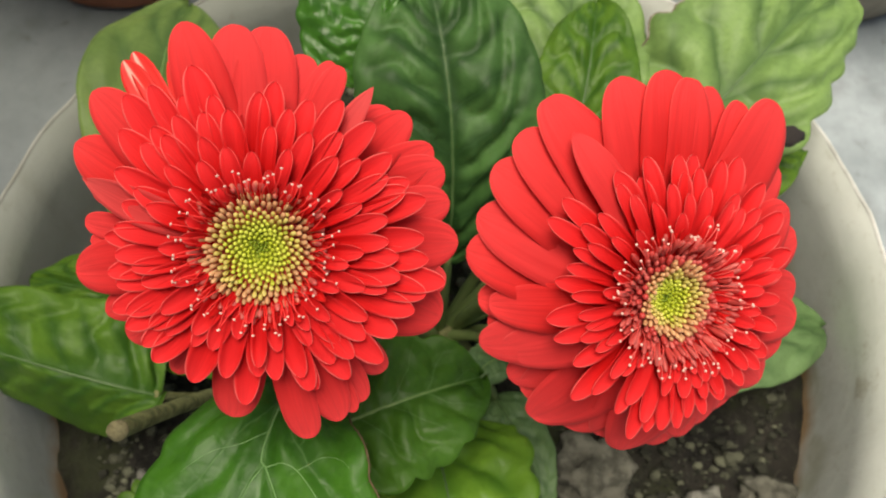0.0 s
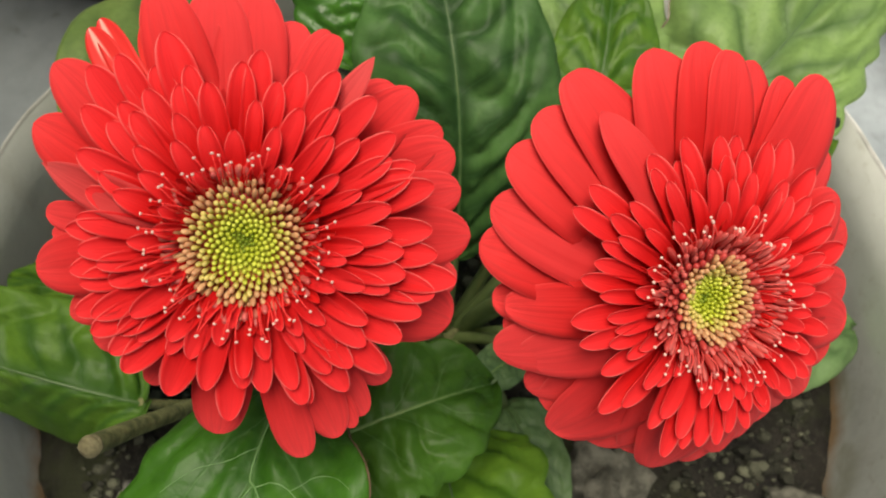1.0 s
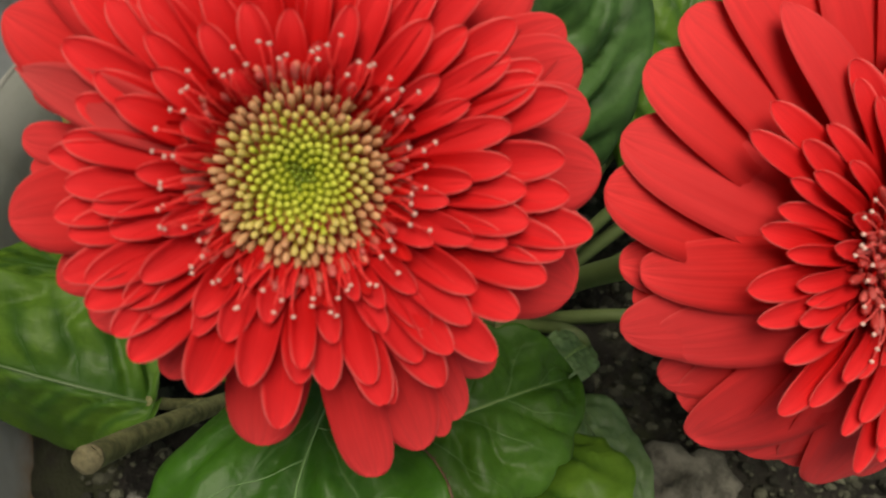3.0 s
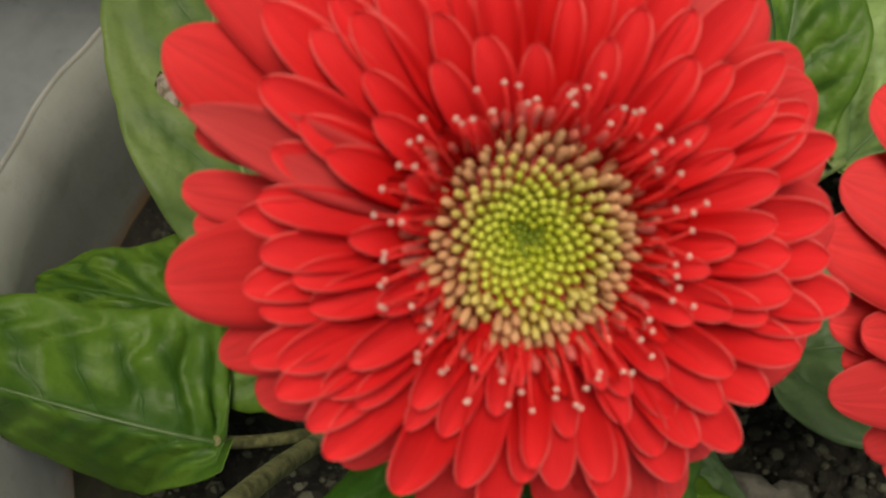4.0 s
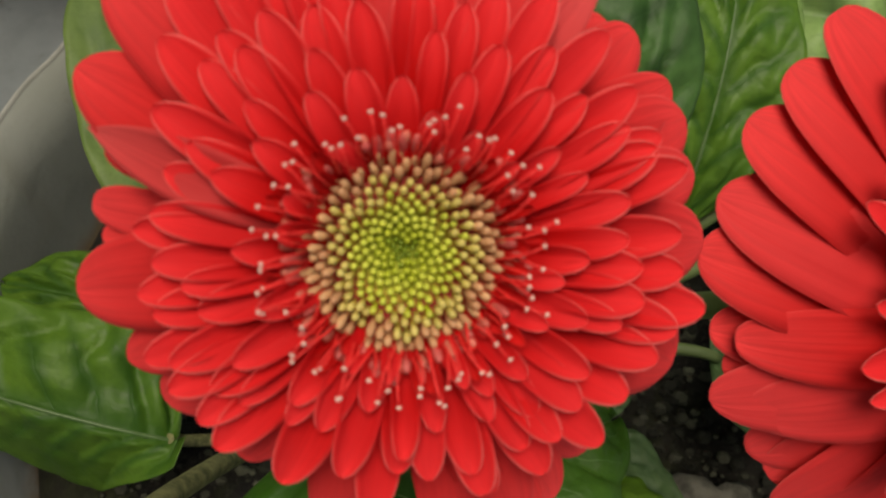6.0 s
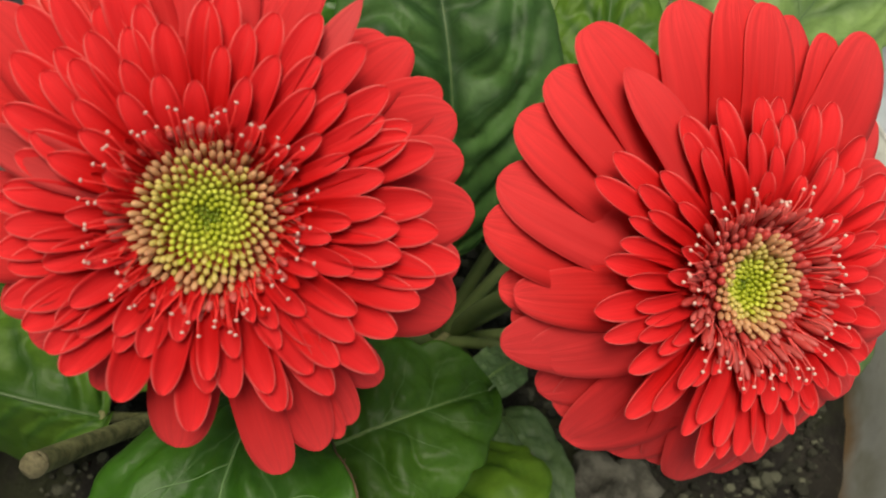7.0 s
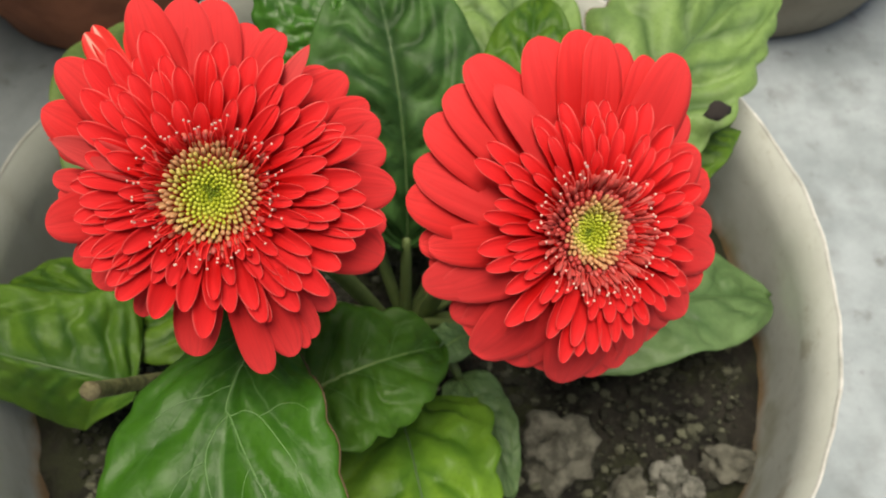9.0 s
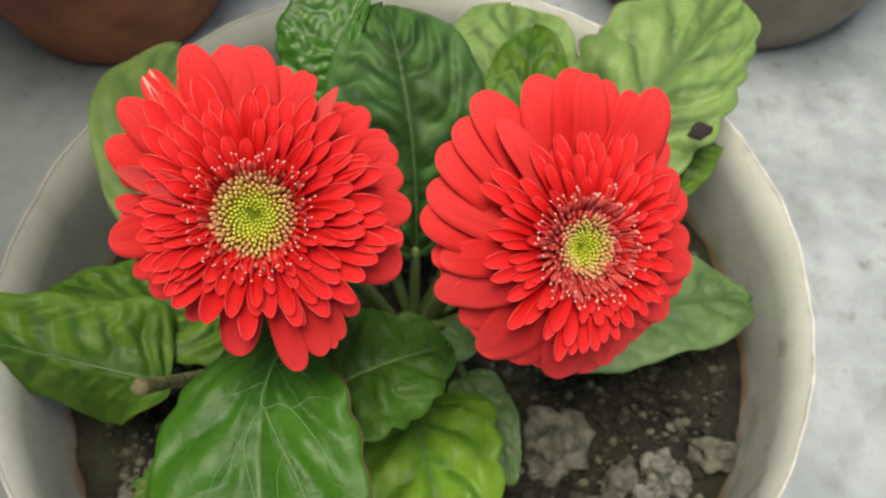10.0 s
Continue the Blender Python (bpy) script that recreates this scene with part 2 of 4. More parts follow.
def cement(name, a, b, dark, rust=0.0, scale=1.0, grimy_shade=None):
    m = Mat(name, 0.85)
    big, fine = m.noise(9 * scale, 5), m.noise(160 * scale, 5, rough=0.7)
    run = m.noise(1.0, 4, m.coords("Object", (30, 30, 4)))
    c = m.mix(m.step(big, 0.32, 0.68), a, b)
    c = m.mix(m.math("MULTIPLY", m.step(run, 0.48, 0.72), 0.35), c, dark)
    c = m.mix(m.math("MULTIPLY", m.step(fine, 0.55, 0.75), 0.35), c, dark)
    c = m.mix(m.math("MULTIPLY", m.step(m.noise(24 * scale, 5, rough=0.7), 0.58, 0.72), 0.7), c, dark)
    if grimy_shade:
        # left-side shade and grime painted as a ragged dark patch round one spot
        spot, size, tone, amount = grimy_shade
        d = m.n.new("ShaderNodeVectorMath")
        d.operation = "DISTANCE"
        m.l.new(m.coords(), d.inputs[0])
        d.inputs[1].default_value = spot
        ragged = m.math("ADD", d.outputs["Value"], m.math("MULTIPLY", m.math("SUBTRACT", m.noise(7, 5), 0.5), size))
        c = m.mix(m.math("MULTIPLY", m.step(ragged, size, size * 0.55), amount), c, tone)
    if rust:
        z = m.n.new("ShaderNodeSeparateXYZ")
        m.l.new(m.coords(), z.inputs[0])
        low = m.math("MULTIPLY", m.step(m.math("ADD", z.outputs[2], m.math("MULTIPLY", run, 0.03)), 0.214, 0.196), m.step(m.noise(28, 4), 0.2, 0.5))
        c = m.mix(m.math("MULTIPLY", m.step(z.outputs[2], 0.225, 0.192), m.step(m.noise(16, 4), 0.5, 0.65, 0.0, 0.6)), c, (0.22, 0.22, 0.07))
        c = m.mix(m.math("MULTIPLY", low, rust), c, (0.33, 0.19, 0.07))
    return m.colour(c).bump(m.math("ADD", m.math("MULTIPLY", fine, 0.5), big), 0.5, 0.0015).m


# the last tuple darkens the left side: shade and grime put into the colour
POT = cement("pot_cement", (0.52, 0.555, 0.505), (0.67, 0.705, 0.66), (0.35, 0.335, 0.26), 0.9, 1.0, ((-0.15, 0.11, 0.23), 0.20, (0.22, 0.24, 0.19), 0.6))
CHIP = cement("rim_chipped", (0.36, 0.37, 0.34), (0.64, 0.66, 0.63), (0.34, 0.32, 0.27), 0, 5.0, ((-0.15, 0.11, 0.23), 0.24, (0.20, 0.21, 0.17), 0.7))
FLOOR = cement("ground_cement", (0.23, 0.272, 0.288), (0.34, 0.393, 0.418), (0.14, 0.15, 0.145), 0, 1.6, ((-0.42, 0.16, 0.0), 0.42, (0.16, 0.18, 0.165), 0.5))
POT_BACK = cement("pot_back_cement", (0.19, 0.165, 0.125), (0.28, 0.25, 0.195), (0.10, 0.08, 0.06))
terra = Mat("terracotta", 0.8)
TERRA = terra.colour(terra.mix(terra.step(terra.noise(20, 5), 0.35, 0.65), (0.25, 0.088, 0.045), (0.40, 0.145, 0.075))).bump(terra.noise(200, 4), 0.4, 0.001).m
# black of the dead leaf spot, also the painted shade inside the cut stalk
SPOT_AND_SHADE = Mat("dead_spot", 0.9).colour((0.02, 0.016, 0.014)).m

# ---- mesh helpers ----


def solid(name, verts, faces, mats, uvs=None, slots=None, smooth=True, flat_tail=0):
    me = bpy.data.meshes.new(name)
    me.from_pydata([tuple(v) for v in verts], [], faces)
    for m in mats if isinstance(mats, (list, tuple)) else [mats]:
        me.materials.append(m)
    n = len(me.polygons)
    me.polygons.foreach_set("use_smooth", [smooth] * (n - flat_tail) + [False] * flat_tail)
    if slots is not None:
        me.polygons.foreach_set("material_index", slots)
    if uvs is not None:
        lay = me.uv_layers.new(name="UVMap")
        idx = np.empty(len(me.loops), dtype=np.int32)
        me.loops.foreach_get("vertex_index", idx)
        lay.data.foreach_set("uv", np.asarray(uvs, dtype=np.float32)[idx].ravel())
    me.update()
    return me


def part(name, me, parent, m=None, label=""):
    """Links a mesh as one part under its thing or under another part."""
    ob = new(name, me)
    ob.parent = parent
    if m is not None:
        ob.matrix_basis = m
    return tagged(ob, label)


def thing(name, at, label, category, group=""):
    ob = new(name)
    ob.empty_display_size = 0.02
    ob.location = at
    return tagged(ob, label, category, group)


def slab(grid, thickness, normal_at):
    """A closed sheet: grid[i][j] points with a lower copy; returns verts, faces, and the (i, j) shares for its map."""
    g = np.asarray(grid, dtype=float)
    a, b = g.shape[:2]
    low = g - np.asarray(normal_at) * thickness
    verts = np.concatenate([g.reshape(-1, 3), low.reshape(-1, 3)])
    n = a * b
    faces = []
    for i in range(a - 1):
        for j in range(b - 1):
            p = i * b + j
            faces.append((p, p + 1, p + b + 1, p + b))
            faces.append((n + p, n + p + b, n + p + b + 1, n + p + 1))
    ring = [i * b for i in range(a)] + [(a - 1) * b + j for j in range(1, b)]
    ring += [i * b + b - 1 for i in range(a - 2, -1, -1)] + [j for j in range(b - 2, 0, -1)]
    for p, q in zip(ring, ring[1:] + ring[:1]):
        faces.append((p, q, n + q, n + p))
    uv = np.array([(j / (b - 1), i / (a - 1)) for i in range(a) for j in range(b)] * 2)
    return verts, faces, uv


def tube(points, radii, sides=10, cap=True):
    pts = [Vector(p) for p in points]
    verts, faces = [], []
    ref = Vector((0.31, 0.17, 0.93))
    for i, p in enumerate(pts):
        d = (pts[min(i + 1, len(pts) - 1)] - pts[max(i - 1, 0)]).normalized()
        x = d.cross(ref).normalized()
        y = d.cross(x)
        for k in range(sides):
            a = 2 * math.pi * k / sides
            verts.append(p + radii[i] * (math.cos(a) * x + math.sin(a) * y))
    for i in range(len(pts) - 1):
        for k in range(sides):
            k2 = (k + 1) % sides
            faces.append((i * sides + k, i * sides + k2, (i + 1) * sides + k2, (i + 1) * sides + k))
    if cap:
        faces.append(tuple(range(sides))[::-1])
        faces.append(tuple((len(pts) - 1) * sides + k for k in range(sides)))
    return verts, faces


def bend(a, b, c, n):
    """Points on a curve that runs from a through b to c."""
    a, b, c = Vector(a), Vector(b), Vector(c)
    q = 2 * b - 0.5 * (a + c)
    return [a * (1 - s) ** 2 + q * (2 * s * (1 - s)) + c * s * s for s in (i / (n - 1) for i in range(n))]


def uneven(a):
    """The hand-made pot bulges a little on one side."""
    return 1 + 0.055 * max(0.0, math.cos(a - radians(214))) ** 2


def lathe(profile, centre, n=96, wobble=0.0, seed=0.0, bulge=None):
    verts, faces = [], []
    for k in range(n):
        a = 2 * math.pi * k / n
        for j, (r, z) in enumerate(profile):
            d = noise.noise((math.cos(a) * 3 + seed, math.sin(a) * 3, z * 14)) + 0.5 * noise.noise((math.cos(a) * 14 + seed, math.sin(a) * 14, z * 40))
            rr = r * (bulge(a) if bulge else 1) + wobble * d if r > 0 else 0
            verts.append((centre[0] + rr * math.cos(a), centre[1] + rr * math.sin(a), z + wobble * 0.8 * d * (r > 0)))
    m = len(profile)
    for k in range(n):
        k2 = (k + 1) % n
        for j in range(m - 1):
            faces.append((k * m + j, k2 * m + j, k2 * m + j + 1, k * m + j + 1))
    return verts, faces


def rock(seed, size, flat=0.7, rough=0.25, rings=7, segs=10):
    verts, faces = [(0, 0, 0)], []
    out = []
    for i in range(rings + 1):
        t = math.pi * i / rings
        for k in range(segs):
            a = 2 * math.pi * k / segs
            d = Vector((math.sin(t) * math.cos(a), math.sin(t) * math.sin(a), math.cos(t)))
            s = 1 + rough * (noise.noise(d * 1.3 + Vector((seed, 0, 0))) * 1.4 + noise.noise(d * 3.1 + Vector((0, seed, 0))) * 0.7 + noise.noise(d * 8.0 + Vector((seed, seed, 0))) * 0.35)
            out.append((d.x * size[0] * s, d.y * size[1] * s, d.z * size[2] * s * flat))
    faces = [(i * segs + k, (i + 1) * segs + k, (i + 1) * segs + (k + 1) % segs, i * segs + (k + 1) % segs) for i in range(rings) for k in range(segs)]
    return out, faces


# ---- setting: ground, pots, soil ----
gx = np.concatenate([[-60, -15, -4, -1.5], np.linspace(-0.8, 0.9, 60), [1.5, 4, 15, 60]])
gy = np.concatenate([[-60, -15, -4, -1.5], np.linspace(-0.6, 1.0, 56), [1.5, 4, 15, 60]])
gv = [(x, y, 0.002 * noise.noise((x * 7, y * 7, 0)) if abs(x) < 1.2 and abs(y) < 1.2 else 0.0) for y in gy for x in gx]
gf = [(j * len(gx) + i, j * len(gx) + i + 1, (j + 1) * len(gx) + i + 1, (j + 1) * len(gx) + i) for j in range(len(gy) - 1) for i in range(len(gx) - 1)]
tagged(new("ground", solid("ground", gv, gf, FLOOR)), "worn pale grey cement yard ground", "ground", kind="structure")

# an unseen wall, added to dim the light on the left side
wallm = cement("shade_wall_plaster", (0.30, 0.29, 0.26), (0.38, 0.37, 0.33), (0.2, 0.19, 0.17), 0, 0.3)
bw = [(x, y, z) for x in (-0.68, -0.50) for y in (-2.5, 3.5) for z in (0.0, 2.2)]
bf = [(0, 1, 3, 2), (4, 6, 7, 5), (0, 4, 5, 1), (2, 3, 7, 6), (1, 5, 7, 3), (0, 2, 6, 4)]
tagged(new("shade_wall_west", solid("shade_wall_west", bw, bf, wallm, smooth=False)), "unseen plain grey wall added to shade the left side", "wall", kind="structure")

CX, CY, RIM, SOIL_Z = 0.038, 0.0165, 0.268, 0.184
pot = thing("flower_pot", (CX, CY, 0), "round weathered grey cement flower pot with a chipped rim", "flower pot")
wall = [(0.10, 0.0), (0.145, 0.0), (0.160, 0.05), (0.176, 0.12), (0.185, 0.18), (0.190, 0.235), (0.1930, RIM - 0.004), (0.1928, RIM - 0.0005)]
inner = [(0.1914, RIM - 0.0012), (0.1882, 0.238), (0.1862, 0.21), (0.1855, 0.17), (0.178, 0.12), (0.12, 0.03), (0.10, 0.0)]
v, f = lathe(wall + inner, (0, 0), 160, 0.0016, bulge=uneven)
part("wall", solid("pot_wall", v, f, POT), pot)
lip = [(0.1932, RIM - 0.002), (0.1931, RIM - 0.0002), (0.1928, RIM + 0.0003), (0.1920, RIM + 0.0002), (0.1915, RIM - 0.0010)]
v, f = lathe(lip, (0, 0), 300, 0.0016, bulge=uneven)
part("rim", solid("pot_rim", v, f, CHIP), pot, label="pale chipped cement rim")

sv_, sf_ = [], []
NR, NA = 46, 110
for i in range(NR + 1):
    for k in range(NA):
        r, a = 0.188 * i / NR, 2 * math.pi * k / NA
        r *= uneven(a)
        x, y = r * math.cos(a), r * math.sin(a)
        h = 0.006 * noise.noise((x * 22, y * 22, 0.3)) + 0.006 * noise.noise((x * 70, y * 70, 1.7)) + 0.005 * noise.noise((x * 190, y * 190, 4.0))
        sv_.append((CX + x, CY + y, SOIL_Z + h + 0.016 * math.exp(-((x - 0.0) ** 2 + (y - 0.02) ** 2) / 0.003)))
for i in range(NR):
    for k in range(NA):
        k2 = (k + 1) % NA
        sf_.append((i * NA + k, (i + 1) * NA + k, (i + 1) * NA + k2, i * NA + k2))
tagged(new("soil", solid("soil", sv_, sf_, SOIL)), "dark damp garden soil filling the pot", "soil", kind="structure")

rng = random.Random(5)
gv, gf = [], []
for _ in range(9000):
    r, a = 0.178 * math.sqrt(rng.random()), rng.random() * 6.283
    s = 0.0007 + 0.0034 * rng.random() ** 3.2
    rv, rf = rock(rng.random() * 90, (s, s * rng.uniform(0.6, 1), s), 0.8, 0.35, 4, 6)
    o, x, y = len(gv), r * math.cos(a), r * math.sin(a)
    z = SOIL_Z + 0.006 * noise.noise((x * 22, y * 22, 0.3)) + 0.006 * noise.noise((x * 70, y * 70, 1.7)) + 0.016 * math.exp(-(x ** 2 + (y - 0.02) ** 2) / 0.003)
    gv += [(CX + x + p[0], CY + y + p[1], z + 0.3 * s + p[2]) for p in rv]
    gf += [tuple(o + q for q in fa) for fa in rf]
tagged(new("grit", solid("grit", gv, gf, GRIT, smooth=False)), "crumbs of soil and small grit on the soil", "grit", kind="stuff")

STONES = [  # x, y, size in x, y, z, which
    (0.110, -0.053, 0.018, 0.017, 0.015, 0), (0.144, -0.072, 0.011, 0.008, 0.009, 0), (0.166, -0.064, 0.008, 0.009, 0.009, 1),
    (0.176, -0.072, 0.008, 0.007, 0.008, 1), (0.197, -0.058, 0.013, 0.009, 0.009, 0), (0.160, -0.078, 0.009, 0.007, 0.007, 1),
    (0.125, -0.090, 0.010, 0.010, 0.008, 0), (0.190, -0.092, 0.009, 0.008, 0.007, 1), (-0.108, -0.077, 0.006, 0.005, 0.005, 1),
    (-0.100, -0.062, 0.005, 0.005, 0.004, 1), (0.075, -0.045, 0.008, 0.007, 0.006, 0),
]
for k, (x, y, a, b, c, w) in enumerate(STONES):
    v, f = rock(3.7 * k + 1, (a, b, c), 0.8, 0.42, 22, 32)
    st = new("pebble" if w else "soil_clod", solid("stone", v, f, PEBBLE if w else STONE))
    st.matrix_basis = pose(x, y, SOIL_Z + 0.35 * c, 0, 0, 40 * k)
    tagged(st, "pale grey pebble lying on dark soil" if w else "brown lump of dried earth on the soil", "pebble" if w else "clod", "stones on the soil")

back = thing("clay_pot", (-0.280, 0.496, 0), "dark red-brown terracotta pot standing on the cement", "pot")
v, f = lathe([(0.0, 0.0), (0.098, 0.0), (0.108, 0.008), (0.122, 0.06), (0.138, 0.13), (0.150, 0.20), (0.156, 0.21), (0.156, 0.24), (0.142, 0.24), (0.136, 0.2), (0.1, 0.05), (0.0, 0.04)], (0, 0), 96, 0.001, 5.0)
part("body", solid("clay_body", v, f, TERRA), back)
v, f = lathe([(0.1505, 0.196), (0.158, 0.202), (0.160, 0.222), (0.158, 0.243), (0.146, 0.244), (0.141, 0.236)], (0, 0), 96, 0.001, 5.0)
part("rim", solid("clay_rim", v, f, TERRA), back)
back2 = thing("cement_pot", (0.378, 0.572, 0), "grey-brown weathered cement pot standing behind", "pot")
v, f = lathe([(0.0, 0.0), (0.150, 0.0), (0.160, 0.006), (0.178, 0.06), (0.192, 0.13), (0.198, 0.2), (0.2, 0.22), (0.186, 0.22), (0.18, 0.18), (0.15, 0.05), (0.0, 0.04)], (0, 0), 96, 0.002, 9.0)
part("body", solid("cement_body", v, f, POT_BACK), back2)

# ---- the plant: leaves, crown, cut stalk ----
CROWN = Vector((0.036, 0.012, SOIL_Z + 0.012))
plant = thing("gerbera_plant", CROWN, "leafy green gerbera plant growing in the cement pot", "plant")
SHIFT = Matrix.Translation(-CROWN)


def leaf(base, mid, tip, half, mat, rib, label, twist=0.0, fold=0.25, veins=6.0, quilt=0.0016, teeth=0.04, wave=0.003, seed=0.0, blunt=0.62, stalk=True, side=(1.0, 1.0), slant=0.20, cells=2.6, nerves=(), edge=None, nicks=(), pits=0.26, hang=(0.0, 0.0), arch=0.012):
    """A blade along a bent midrib with puffed lamina between its side veins, a toothed margin, a midrib and a stalk."""
    A, B = 81, 37
    spine = bend(base, mid, tip, A)
    grid, nrm = np.zeros((A, B, 3)), np.zeros((A, B, 3))
    for i, p in enumerate(spine):
        s = i / (A - 1)
        d = (spine[min(i + 1, A - 1)] - spine[max(i - 1, 0)]).normalized()
        across = d.cross(Vector((0, 0, 1))).normalized()
        across = Matrix.Rotation(radians(twist), 3, d) @ across
        up = across.cross(d).normalized()
        w = half * (math.sin(math.pi * min(1, s * 0.999 + 0.001) ** blunt) ** 0.5) if 0 < s < 1 else half * 0.02
        for j in range(B):
            q = 2 * j / (B - 1) - 1
            e, far = abs(q), float(q > 0)
            lobe = 1 + teeth * (abs(math.sin(math.pi * (s * 6.5 + 0.5 * noise.noise((s * 4, seed, far * 3.0)) + 0.3 * seed + far * 0.37))) - 0.6) * e ** 4 + 0.10 * noise.noise((s * 3.1, far * 5 + seed, 0)) * e * e
            for ns, nq, nd in nicks:
                if nq == far:
                    lobe -= nd * e ** 5 * math.exp(-((s - ns) / 0.022) ** 2)
            wob = 0.15 * noise.noise((s * 3 + seed, q * 2.2, 1.5))
            run = (s + wob - slant * e ** 0.85) * veins
            puff = abs(math.sin(math.pi * run)) ** 0.7
            cell = abs(math.sin(math.pi * (e * cells + 0.35 * math.floor(run) + 0.5 * noise.noise((run, e * 2, seed))))) ** 0.6
            puff *= (1 - pits + pits * cell) * (1 - e ** 6) * min(1, 5 * e) * min(1, 6 * (1 - s), 0.25 + 5 * s)
            h = fold * half * (e ** 1.5) * 0.5 + quilt * puff * (0.8 + 0.6 * noise.noise((s * 6, q * 3 + 9, seed)))
            h -= hang[q > 0] * half * e ** 1.3 * min(1, 6 * s, 6 * (1 - s))
            h += 0.0011 * noise.noise((s * 17, q * 8, seed)) * (1 - s) + 0.0005 * noise.noise((s * 34, q * 15, seed + 3)) + wave * e * e * noise.noise((s * 5 + seed, q * 1.5, seed)) * 2.2
            grid[i, j] = p + across * (q * w * lobe * side[q > 0]) + up * h
            nrm[i, j] = up
    v, f, uv = slab(grid, 0.0007, nrm)
    blade = part("leaf", solid("leaf", v, f, mat, uv, flat_tail=2 * (A + B) - 4), plant, SHIFT, label)
    rp = [Vector(grid[i, B // 2]) - Vector(nrm[i, B // 2]) * 0.0002 for i in range(0, A - 3, 2)]
    n = len(rp)
    if not nerves:
        v, f = tube(rp, [0.0007 * (1 - i / n) + 0.0002 for i in range(n)], 6)
        part("midrib", solid("midrib", v, f, rib), blade)
    flat = grid.reshape(-1, 3)
    for pts, r0, r1 in nerves:
        # side nerves drawn in plan and laid on the blade
        out, line = [], [Vector((x, y)) for x, y in pts]
        for k in range(24):
            t = k / 23 * (len(line) - 1)
            a = min(int(t), len(line) - 2)
            p0, p1, p2, p3 = line[max(a - 1, 0)], line[a], line[a + 1], line[min(a + 2, len(line) - 1)]
            u = t - a
            p = 0.5 * (2 * p1 + (p2 - p0) * u + (2 * p0 - 5 * p1 + 4 * p2 - p3) * u * u + (3 * p1 - p0 - 3 * p2 + p3) * u ** 3)
            dist = np.hypot(flat[:, 0] - p.x, flat[:, 1] - p.y)
            near = np.argsort(dist)[:4]
            wt = 1 / (dist[near] + 1e-5)
            out.append((p.x, p.y, float((flat[near, 2] * wt).sum() / wt.sum()) + 0.0001))
        v, f = tube(out, [r0 + (r1 - r0) * k / 23 for k in range(24)], 6)
        part("vein", solid("vein", v, f, VEIN), blade)
    if edge:
        # a browned, hairy stretch of the margin
        col, e0, e1, rad, em = edge
        ep = [Vector(grid[i, col]) for i in range(int(e0 * A), int(e1 * A))]
        v, f = tube(ep, [rad * (0.8 + 0.5 * noise.noise((i * 0.9, seed, 0))) for i in range(len(ep))], 6)
        rr = random.Random(4)
        for p in ep:
            for _ in range(3):
                q0 = p + Vector((rr.uniform(-1, 1), rr.uniform(-1, 1), rr.uniform(-1, 1))) * 0.0002
                hv, hf = tube([q0, q0 + Vector((rr.uniform(-1, 1), rr.uniform(-1, 1), rr.uniform(0, 1))) * 0.0009], [0.00007, 0.00003], 3)
                o = len(v)
                v += hv
                f += [tuple(o + k for k in fa) for fa in hf]
        part("leaf_margin", solid("leaf_margin", v, f, em), blade, label="browned hairy leaf margin")
    if stalk:
        b = Vector(base)
        m = (b + CROWN) / 2 + Vector((0, 0, arch)) + 0.15 * (b - CROWN)
        v, f = tube(bend(CROWN, m, b + (spine[1] - spine[0]) * 1.5, 14), [0.0032 - 0.0012 * i / 13 for i in range(14)], 8)
        part("leaf_stalk", solid("leaf_stalk", v, f, STALK if stalk is True else stalk), blade)
    return blade


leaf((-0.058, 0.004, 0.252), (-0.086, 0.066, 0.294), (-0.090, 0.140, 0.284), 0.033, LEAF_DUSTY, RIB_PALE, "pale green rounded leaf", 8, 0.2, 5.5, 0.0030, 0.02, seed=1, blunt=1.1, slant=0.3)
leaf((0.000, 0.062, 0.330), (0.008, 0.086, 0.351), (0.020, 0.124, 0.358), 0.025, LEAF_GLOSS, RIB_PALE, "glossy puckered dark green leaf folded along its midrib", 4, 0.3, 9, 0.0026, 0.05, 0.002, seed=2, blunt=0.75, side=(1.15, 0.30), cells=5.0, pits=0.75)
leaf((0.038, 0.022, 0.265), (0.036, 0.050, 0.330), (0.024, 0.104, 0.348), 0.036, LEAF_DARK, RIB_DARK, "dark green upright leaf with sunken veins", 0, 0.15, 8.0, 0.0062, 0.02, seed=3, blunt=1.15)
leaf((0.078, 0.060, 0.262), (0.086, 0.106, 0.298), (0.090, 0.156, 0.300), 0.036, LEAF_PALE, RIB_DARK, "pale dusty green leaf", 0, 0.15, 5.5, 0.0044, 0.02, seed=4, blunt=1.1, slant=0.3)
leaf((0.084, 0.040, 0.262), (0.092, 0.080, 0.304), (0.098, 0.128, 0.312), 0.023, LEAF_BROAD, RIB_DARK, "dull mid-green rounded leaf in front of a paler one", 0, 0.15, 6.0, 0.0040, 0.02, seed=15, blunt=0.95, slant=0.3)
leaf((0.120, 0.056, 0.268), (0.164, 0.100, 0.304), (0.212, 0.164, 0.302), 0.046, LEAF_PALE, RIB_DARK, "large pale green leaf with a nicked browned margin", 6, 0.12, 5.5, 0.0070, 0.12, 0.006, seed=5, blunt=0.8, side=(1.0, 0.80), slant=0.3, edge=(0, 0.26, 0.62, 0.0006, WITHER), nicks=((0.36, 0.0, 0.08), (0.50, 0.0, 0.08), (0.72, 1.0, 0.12)))
